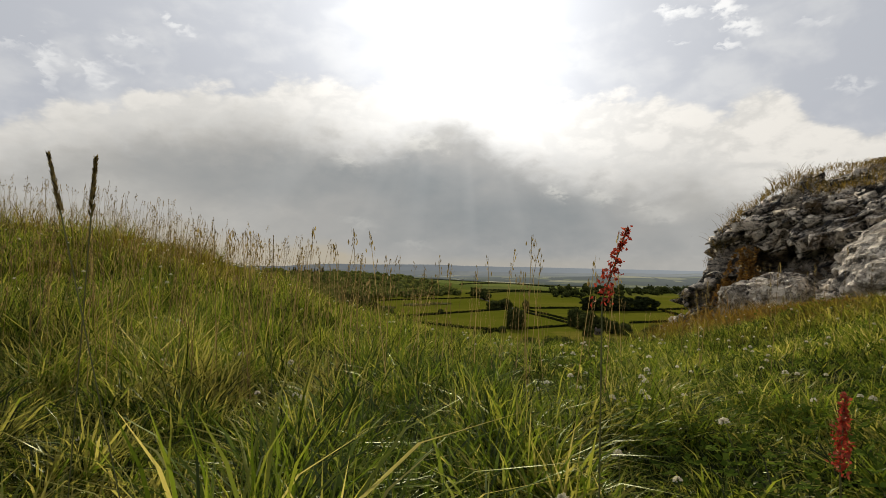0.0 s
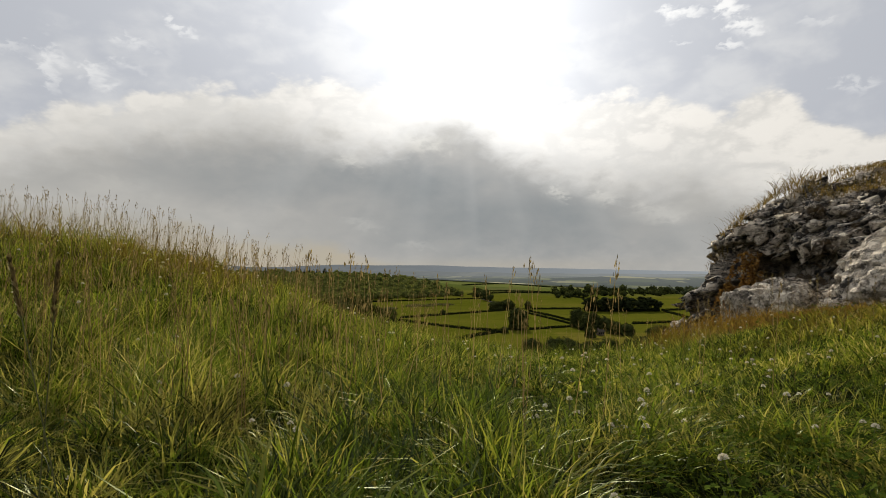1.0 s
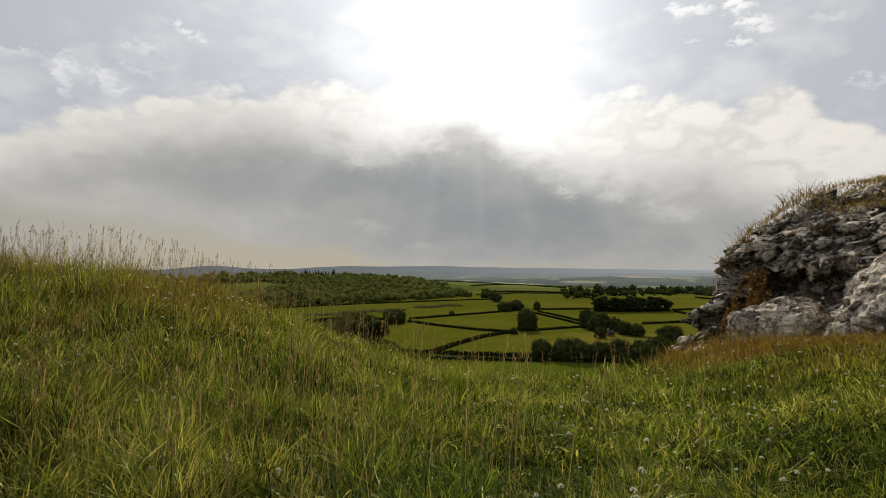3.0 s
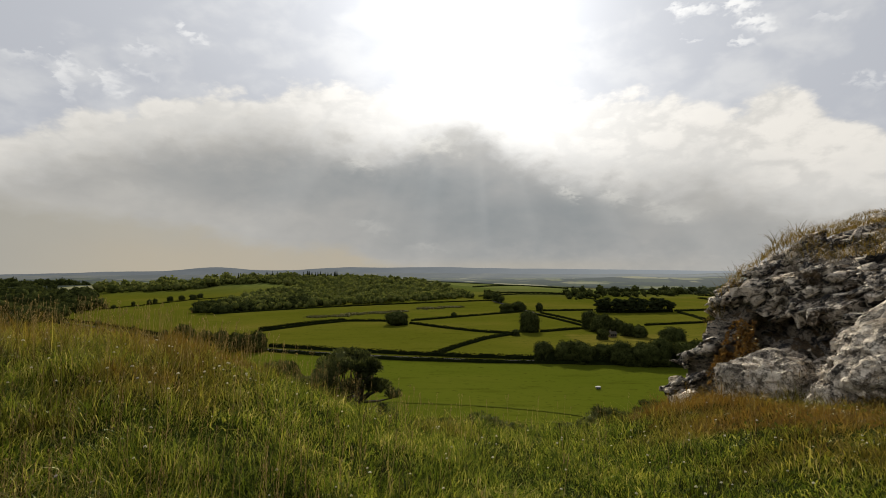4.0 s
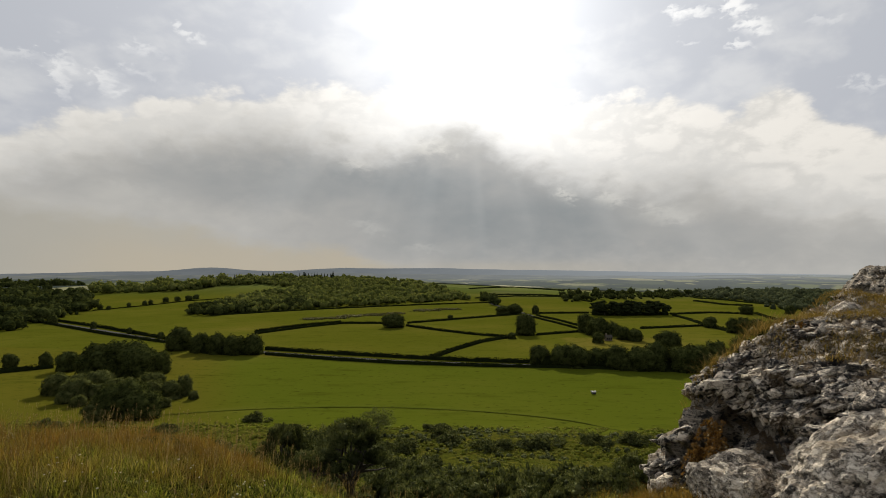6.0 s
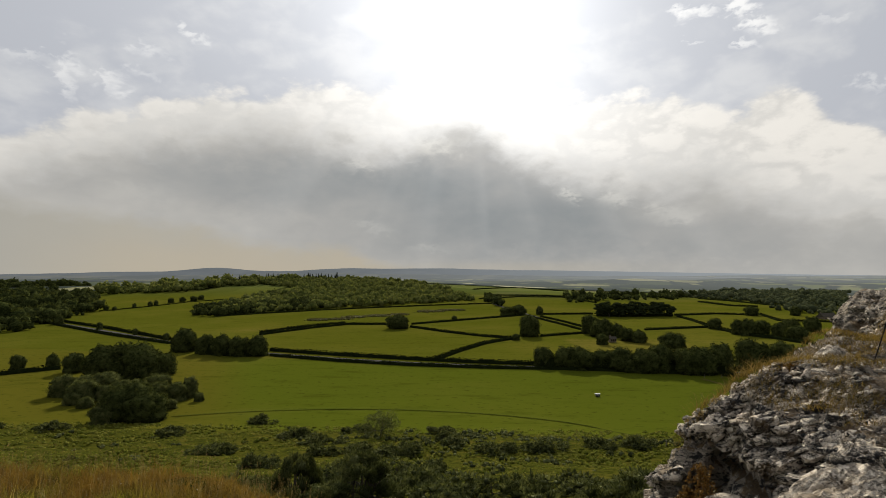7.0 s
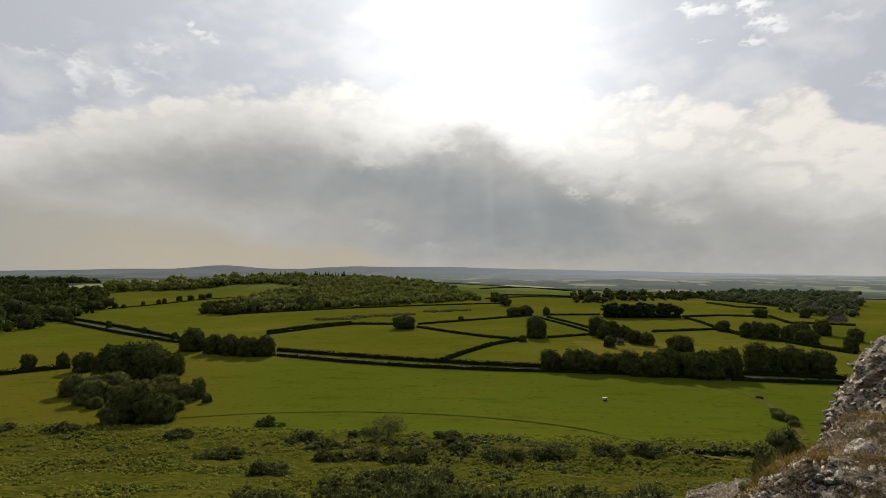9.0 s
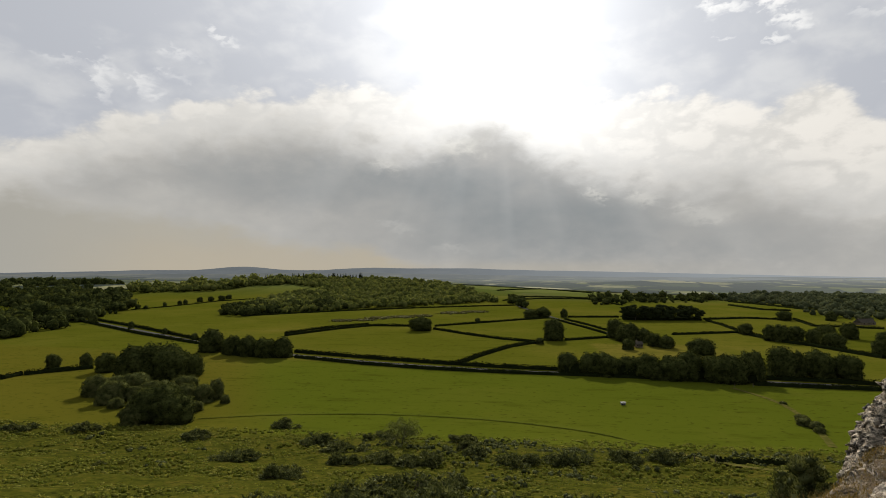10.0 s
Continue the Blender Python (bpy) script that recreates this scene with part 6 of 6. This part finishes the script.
# ---- flowers ----
def clover_pattern(seed):
    rng = np.random.default_rng(seed)
    ob = thing("clover_flower", Matrix(), "white clover flower on a thin stem in the turf", "flower", "clover in the grass")
    under("stem", limb_mesh("stem", [[(0, 0, 0, 0.0012), (0.004, 0.002, 0.05, 0.001), (0.002, 0.004, 0.098, 0.001)]], STEM, 5), ob)
    n = 70
    d = rng.normal(size=(n, 3))
    d /= np.linalg.norm(d, axis=1)[:, None]
    d[:, 2] = np.abs(d[:, 2]) * 1.1 - 0.35
    c = d * 0.0085
    side = np.cross(d, rng.normal(size=(n, 3)))
    side = side / np.linalg.norm(side, axis=1)[:, None] * 0.0017
    v = np.stack([c * 0.35, c * 0.9 + side, c * 1.25, c * 0.9 - side], 1).reshape(-1, 3) + (0.002, 0.004, 0.104)
    under("flower_head", fast_mesh("flower_head", v, np.arange(4 * n).reshape(-1, 4), PETAL), ob, "creamy white round clover head")
    return ob


CLOVER = [clover_pattern(300 + k) for k in range(3)]


def set_clover():
    rng = np.random.default_rng(31)
    spots = [(0.659, 1.416), (0.707, 1.061), (1.106, 1.445), (0.30, 0.72), (0.53, 0.86), (0.78, 1.45), (1.18, 1.72), (0.62, 1.9)]
    while len(spots) < 240:
        y = rng.uniform(0.9, 6.2)
        x = 0.15 + rng.uniform(-0.9, 0.92) * y
        if rng.uniform() < (1.0 if x > 0.25 * y else 0.2 + 0.25 * (y > 2.6)) * (0.35 + (noise.noise((x * 1.5, y * 1.5, 3.0)) > 0)):
            if rock_height(x, y) < ground_z(x, y):
                spots.append((x, y))
    while len(spots) < 295:
        x, y = rng.uniform(-4.2, -1.0), rng.uniform(3.0, 5.6)
        if noise.noise((x * 1.2, y * 1.2, 9.0)) > -0.15:
            spots.append((x, y))
    for i, (x, y) in enumerate(spots):
        k = (1.35 if i >= 240 else 1.0) * 0.62 + 0.48 * float(rng.uniform())
        m = pose(x, y, ground_z(x, y), rng.normal(0, 8), rng.normal(0, 8), rng.uniform(0, 360)) @ Matrix.Scale(k, 4)
        copy_thing(CLOVER[i % 3], m)


set_clover()
for pattern in CLOVER:
    drop_pattern(pattern)


def sorrel(path, size, count, seed, label):
    """A stem along path whose end carries whorls of small red seed scales."""
    rng = np.random.default_rng(seed)
    p = np.array(path, float)
    ob = thing("sorrel_plant", pose(*p[0, :3]), label, "plant")
    q = p - (*p[0, :3], 0)
    under("stem", limb_mesh("stem", [q], STEM, 6), ob)
    a, b = q[-2, :3], q[-1, :3]
    n = count
    s = rng.uniform(0, 1, n)
    whorl = (np.round(s * 9) / 9 * 0.7 + s * 0.3)[:, None]
    wide = size * 0.12 * (1.1 - 0.75 * whorl)
    c = a + (b - a) * whorl + rng.normal(size=(n, 3)) * wide * 0.55
    v, f = quads(c, size * 0.04 * rng.uniform(0.6, 1.3, n), rng)
    under("seed_head", fast_mesh("seed_head", v, f, SORREL), ob, "rust-red seed scales in whorls")["kind"] = "stuff"


sorrel([(0.221, 0.181, -0.000, 0.0003), (0.223, 0.181, 0.187, 0.00025), (0.227, 0.181, 0.375, 0.0002), (0.233, 0.180, 0.393, 0.00015)], 0.0185, 230, 51, 'red-brown sorrel stem leaning over the grass')
sorrel([(0.350, 0.279, -0.001, 0.0006), (0.350, 0.279, 0.149, 0.0005), (0.350, 0.279, 0.300, 0.0004), (0.352, 0.278, 0.330, 0.0003)], 0.030, 330, 52, 'bright red sorrel seed head standing in short grass')


def spike(x, y, top, lean, length, seed, label):
    """A tall green grass spike of tight overlapping scales."""
    rng = np.random.default_rng(seed)
    g0 = ground_z(x, y)
    ob = thing("grass_spike", pose(x, y, g0), label, "grass", "tall grass spikes")
    h = top - g0
    tip, low = np.array([lean * h, 0, h]), np.array([lean * (h - length), 0, h - length])
    under("stem", limb_mesh("stem", [[(0, 0, 0, 0.0006), (*(low * 0.5), 0.0004), (*low, 0.0004), (*tip, 0.0003)]], STEM, 5), ob)
    n = 150
    s = rng.uniform(0, 1, n)
    a = rng.uniform(0, 2 * np.pi, n)
    r = 0.0013 * (1 - 0.75 * s)
    c = low + (tip - low) * s[:, None] + np.stack([np.cos(a) * r, np.sin(a) * r, 0 * s], -1)
    up = np.stack([np.cos(a) * 0.0012 + lean * 0.004, np.sin(a) * 0.0012, np.full(n, 0.0030)], -1)
    side = np.stack([-np.sin(a), np.cos(a), 0 * a], -1) * 0.0007
    v = np.stack([c - up * 0.6, c + side, c + up, c - side], 1).reshape(-1, 3)
    under("seed_head", fast_mesh("seed_head", v, np.arange(4 * n).reshape(-1, 4), SEED), ob, "dark green seed spike")


spike(0.050, 0.357, 0.451, -0.242, 0.034, 61, 'tall dark grass spike rising above the turf')
spike(-0.055, 0.358, 0.450, 0.056, 0.036, 62, 'tall dark grass spike rising above the turf')
spike(-0.240, 1.231, 0.454, 0.0, 0.073, 63, 'upright dark grass spike in the turf')


# ---- gorse and bracken on the slope ----
def sprigs(rng, centres, radii, per, size, squash=0.8, lift=0.6):
    """Tufts of short upward sprigs round each centre, over a small dark core: verts and triangles."""
    cv, cf = ICO1
    m, n = len(cv), len(centres)
    core = cv[None] * (0.72 * (1 + 0.22 * rng.normal(size=(n, m, 1))))
    core[:, :, 2] *= squash
    v1 = (centres[:, None] + core * radii[:, None, None]).reshape(-1, 3)
    f1 = (np.arange(n)[:, None, None] * m + cf[None]).reshape(-1, 3)
    pick = np.repeat(np.arange(n), per)
    d = rng.normal(size=(n * per, 3))
    d /= np.linalg.norm(d, axis=1)[:, None]
    d[:, 2] = np.where(d[:, 2] < -0.3, -d[:, 2], d[:, 2])
    at = centres[pick] + d * (1, 1, squash) * (radii[pick] * rng.uniform(0.7, 1.02, n * per))[:, None]
    way = d + (0, 0, lift) + rng.normal(0, 0.25, d.shape)
    way /= np.linalg.norm(way, axis=1)[:, None]
    side = np.cross(way, rng.normal(size=d.shape))
    side /= np.linalg.norm(side, axis=1)[:, None]
    ln = (size * rng.uniform(0.6, 1.5, n * per))[:, None]
    v2 = np.stack([at - side * ln * 0.32, at + side * ln * 0.32, at + way * ln * 1.3], 1).reshape(-1, 3)
    f2 = np.arange(len(v2)).reshape(-1, 3) + len(v1)
    return np.concatenate([v1, v2]), np.concatenate([f1, f2])


def gorse_kind(seed, tufts, per, size, w=2.0, h=1.6):
    """A low gorse bush: a heap of tufts with gaps between them."""
    rng = np.random.default_rng(seed)
    ob = thing("gorse_bush", Matrix(), "dark spiny gorse bush on the hillside", "bush", "gorse on the slope")
    a, r = rng.uniform(0, 2 * np.pi, tufts), np.sqrt(rng.uniform(0, 1, tufts)) * w * 0.5
    top = h * (1 - (r / (w * 0.56)) ** 2) * rng.uniform(0.8, 1.08, tufts)
    z = np.maximum(0.12 * h, np.where(rng.uniform(0, 1, tufts) < 0.7, top * 0.85, top * rng.uniform(0.2, 0.7, tufts)))
    c = np.stack([r * np.cos(a), r * np.sin(a), z], -1)
    rad = w * rng.uniform(0.075, 0.15, tufts)
    lob = np.concatenate([c, rad[:, None]], 1)
    under("trunk", limb_mesh("trunk", limbs(rng, lob, h * 0.8, 0.03, 0.1), BARK), ob)
    v, f = sprigs(rng, c, rad, per, size)
    v[:, 2] = np.maximum(v[:, 2], 0.0)
    under("foliage", fast_mesh("foliage", v, f, GORSE), ob)
    return ob


def old_gorse_kind(seed, w=1.9, h=1.65):
    """An old gorse: a leaning stem, crooked limbs, and flat cushions of green at their ends."""
    rng = np.random.default_rng(seed)
    ob = thing("gorse_bush", Matrix(), "old dark gorse with bare crooked limbs and spreading top", "bush", "gorse on the slope")
    paths = [[(0, 0, -0.05, 0.06), (0.05, 0.0, 0.25, 0.052), (-0.04, 0.03, 0.5, 0.045)]]
    c, rad = [], []
    for k in range(8):
        a = k * 0.785 + rng.normal(0, 0.2)
        r1 = w * rng.uniform(0.12, 0.2)
        kink = (r1 * math.cos(a), r1 * math.sin(a), h * rng.uniform(0.42, 0.55), 0.026)
        paths.append([(-0.04 + rng.normal(0, 0.02), 0.03, h * rng.uniform(0.16, 0.3), 0.036), (kink[0] * 0.5 + rng.normal(0, 0.04), kink[1] * 0.5 + rng.normal(0, 0.04), h * 0.38, 0.03), kink])
        for j in range(5):
            b = a + rng.normal(0, 0.45)
            r2 = w * rng.uniform(0.1, 0.48)
            tip = np.array([r2 * math.cos(b), r2 * math.sin(b), h * (0.95 - 0.42 * (r2 / (0.48 * w)) ** 2) * rng.uniform(0.86, 1.0)])
            bend = (np.array(kink[:3]) + tip) / 2 + rng.normal(0, 0.05, 3)
            paths.append([kink, (*bend, 0.016), (*(tip - (0, 0, 0.06)), 0.008)])
            c.append(tip)
            rad.append(w * rng.uniform(0.07, 0.12))
    under("trunk", limb_mesh("trunk", paths, BARK), ob, "bare crooked grey limbs")
    v, f = sprigs(rng, np.array(c), np.array(rad), 300, 0.034, 0.62, 0.35)
    under("foliage", fast_mesh("foliage", v, f, GORSE), ob)
    return ob


NEAR_GORSE = [gorse_kind(400 + k, 46, 60, 0.07, 1.9, 1.65) for k in range(3)]
OLD_GORSE = [old_gorse_kind(404 + k) for k in range(3)]
FAR_GORSE = [gorse_kind(410 + k, 20, 16, 0.2) for k in range(4)]


# dark beds of gorse on the slope: centre, half width, half depth
GORSE_BEDS = ((-44.9, 127.7, 5.4, 4.9), (-34.5, 121.6, 5.1, 3.4), (-32.5, 106.6, 5.6, 5.2), (-24.4, 109.9, 2.3, 3.5), (-18.3, 107.2, 2.0, 3.3), (-14.3, 111.9, 1.4, 3.6), (-12.7, 74.8, 4.7, 7.8), (-7.1, 74.9, 2.3, 8.7), (-32.2, 140.5, 5.2, 3.4), (-9.5, 140.8, 2.9, 3.4), (-6.3, 124.9, 2.0, 3.1), (5.1, 115.5, 4.2, 4.6), (28.3, 122.4, 3.2, 3.8), (36.8, 124.8, 3.9, 3.0), (-129.9, 132.7, 4.2, 3.3), (-114.5, 136.4, 3.6, 2.2), (-78.5, 129.4, 3.4, 3.0), (-64.2, 152.5, 4.2, 2.2), (-34.5, 82.9, 2.5, 2.6), (-54.4, 104.3, 4.2, 2.8), (15.5, 118.4, 4.9, 3.1))
UPPER_BEDS = ((-15.0, 60.0, 5.0, 7.0), (-6.0, 56.0, 4.0, 7.0), (-3.0, 40.0, 3.0, 6.0), (2.5, 47.0, 4.5, 7.0), (7.0, 34.0, 3.0, 5.0), (12.0, 50.0, 4.0, 7.0), (-9.0, 34.0, 3.0, 4.0), (-2.0, 26.0, 3.0, 4.0), (5.0, 22.0, 2.5, 4.0), (-20.0, 46.0, 3.0, 4.0))


def set_gorse():
    rng = np.random.default_rng(71)
    old = [(-1.85, 9.35, 1.75, -0.06), (-3.5, 10.4, 1.25, -0.36), (-2.35, 8.5, 1.15, -0.36)]
    for i, (x, y, w, top) in enumerate(old):
        base = ground_z(x, y) - 0.05
        copy_thing(OLD_GORSE[i], pose(x, y, base, 0, 0, 200 + i * 77) @ Matrix.Diagonal((w / 1.9, w / 1.9, (top - base) / 1.65, 1)))
    near = [(-2.95, 8.5, 0.7, 0.7), (-1.27, 9.1, 0.85, 0.75), (-0.54, 10.2, 1.01, 0.9), (0.51, 9.6, 1.14, 0.8), (-0.17, 9.4, 0.6, 0.6), (1.26, 9.5, 0.74, 0.5), (2.13, 10.2, 0.74, 0.75), (2.68, 9.7, 1.0, 0.7), (-1.04, 12.5, 1.0, 1.2), (1.18, 13.5, 1.33, 1.6), (2.33, 13, 1.15, 1.4), (-0.97, 10.6, 0.86, 0.9), (0.37, 10.4, 1.02, 0.8), (1.6, 10.6, 0.98, 0.8), (3.3, 9.3, 0.6, 0.55), (3.6, 9.9, 0.8, 0.75), (3.1, 10.2, 0.8, 0.7), (3.8, 10.9, 0.9, 0.8), (3.3, 11.6, 0.9, 0.9), (4.5, 12.4, 1.1, 1.0), (4.7, 18.4, 1.7, 1.8), (5.6, 17.0, 1.5, 1.5), (-7.3, 8.3, 0.8, 0.55), (-6.9, 8.7, 0.7, 0.5), (-6.4, 9.2, 0.7, 0.5), (-5.6, 9.4, 0.8, 0.5), (-4.7, 9.8, 0.9, 0.6), (-4.2, 9.6, 0.7, 0.5), (8.6, 14.6, 1.5, 1.5), (9.6, 16.4, 1.7, 1.7), (7.0, 12.6, 1.1, 1.0), (6.0, 11.4, 1.0, 0.9)]
    for i, (x, y, w, h) in enumerate(near):
        copy_thing(NEAR_GORSE[i % 3], pose(x, y, ground_z(x, y) - 0.05, 0, 0, i * 77) @ Matrix.Diagonal((w / 1.9, w / 1.9, h / 1.65, 1)))
    spots = []
    for beds, each in ((GORSE_BEDS, 8), (UPPER_BEDS, 13)):
        for cx, cy, rx, ry in beds:
            for _ in range(each):
                a, r = rng.uniform(0, 2 * np.pi), math.sqrt(rng.uniform())
                spots.append((cx + rx * r * math.cos(a), cy + ry * r * math.sin(a), rng.uniform(0.9, 1.75)))
    while len(spots) < 300:
        y = 16 + 124 * rng.uniform() ** 0.75
        x = rng.uniform(-0.85, 0.75) * (y + 4)
        if noise.noise((x * 0.045, y * 0.05, 8.0)) > 0.1:
            spots.append((x, y, rng.uniform(0.35, 0.8)))
    for i, (x, y, k) in enumerate(spots):
        k = k * (0.55 if y < 45 else 1.0)
        m = pose(x, y, ground_z(x, y) - 0.08, 0, 0, rng.uniform(0, 360)) @ Matrix.Diagonal((k * rng.uniform(1.0, 1.9), k * rng.uniform(1.0, 1.5), k * rng.uniform(0.65, 1.1), 1))
        copy_thing(NEAR_GORSE[i % 3] if y < 45 else FAR_GORSE[i % 4], m)


set_gorse()
for pattern in (*OLD_GORSE, *NEAR_GORSE, *FAR_GORSE):
    drop_pattern(pattern)


def bracken():
    """Bracken fronds over the slope, in one mesh."""
    rng = np.random.default_rng(81)
    n = 15000
    y = 13 + 137 * rng.uniform(0, 1, n) ** 0.75
    x = rng.uniform(-1.2, 0.95, n) * (y + 5)
    keep = field_noise(x, y, 0.12, 4.0) + 0.5 * field_noise(x, y, 0.5, 6.0) > -0.3
    x, y = x[keep], y[keep]
    n = len(x)
    r = rng.uniform(0.14, 0.42, n) * (0.6 + y / 130)
    lob = np.stack([x, y, terrain(x, y) + r * 0.1, r], -1)
    v, f = solid_crown(rng, lob, n * 3, 0.19, 0.7, -1e3, 0.85, 0.8, ICO1)
    tagged(new("bracken", fast_mesh("bracken", v, f, BRACKEN)), "green bracken fronds covering the lower slope", "bracken", kind="stuff")
    n = 9000
    y = 20 + 125 * rng.uniform(0, 1, n) ** 0.8
    x = rng.uniform(-0.9, 0.85, n) * (y + 5)
    keep = field_noise(x, y, 0.10, 14.0) + 0.6 * field_noise(x, y, 0.35, 16.0) + 0.8 * np.exp(-((y - 132) / 6) ** 2) * smooth(-50, -30, x) + 0.5 * np.exp(-((x + 2) / 16) ** 2) * smooth(40, 60, y) > 0.58
    x, y = x[keep], y[keep]
    n = len(x)
    r = rng.uniform(0.15, 0.5, n) * (0.6 + y / 120)
    lob = np.stack([x, y, terrain(x, y) + r * 0.3, r], -1)
    v, f = solid_crown(rng, lob, n * 8, 0.16, 0.9, -1e3, 0.85, 0.8, ICO1)
    tagged(new("scrub", fast_mesh("scrub", v, f, GORSE)), "small dark gorse and bramble scrub dotted over the slope", "scrub", kind="stuff")


bracken()


def rusty_clump(x, y, z, w, h, seed):
    """Dead bracken hanging in strands from a cleft of the rock."""
    rng = np.random.default_rng(seed)
    ob = thing("dead_bracken", pose(x, y, z), "rust-brown dead bracken hanging in a rock cleft", "bracken", "dead bracken on the rock")
    cs = []
    for _ in range(22):
        n = 55
        t = rng.uniform(0, 1, n)
        a, r = rng.uniform(0, 2 * np.pi), w * rng.uniform(0.1, 0.55)
        fall = h * rng.uniform(0.35, 1.0)
        root = np.array([r * math.cos(a), 0.7 * r * math.sin(a), h * rng.uniform(-0.1, 0.5)])
        out = rng.normal(0, 0.35, 2) * w
        cs.append(np.stack([root[0] + out[0] * t, root[1] - 0.05 * np.sin(t * 3) + out[1] * t, root[2] - fall * t ** 1.3 + 0.08 * h * np.sin(t * 3)], -1) + rng.normal(0, 0.012, (n, 3)))
    c = np.concatenate(cs)
    v, f = quads(c, 0.02 * rng.uniform(0.5, 1.6, len(c)), rng)
    under("fronds", fast_mesh("fronds", v, f, RUST), ob)


rusty_clump(3.90, 7.15, 0.36, 0.30, 0.6, 91)
rusty_clump(3.72, 7.3, 0.05, 0.26, 0.42, 92)
rusty_clump(4.9, 8.4, 1.1, 0.22, 0.2, 93)
rusty_clump(6.4, 9.2, 1.75, 0.5, 0.2, 94)
lay_flakes()
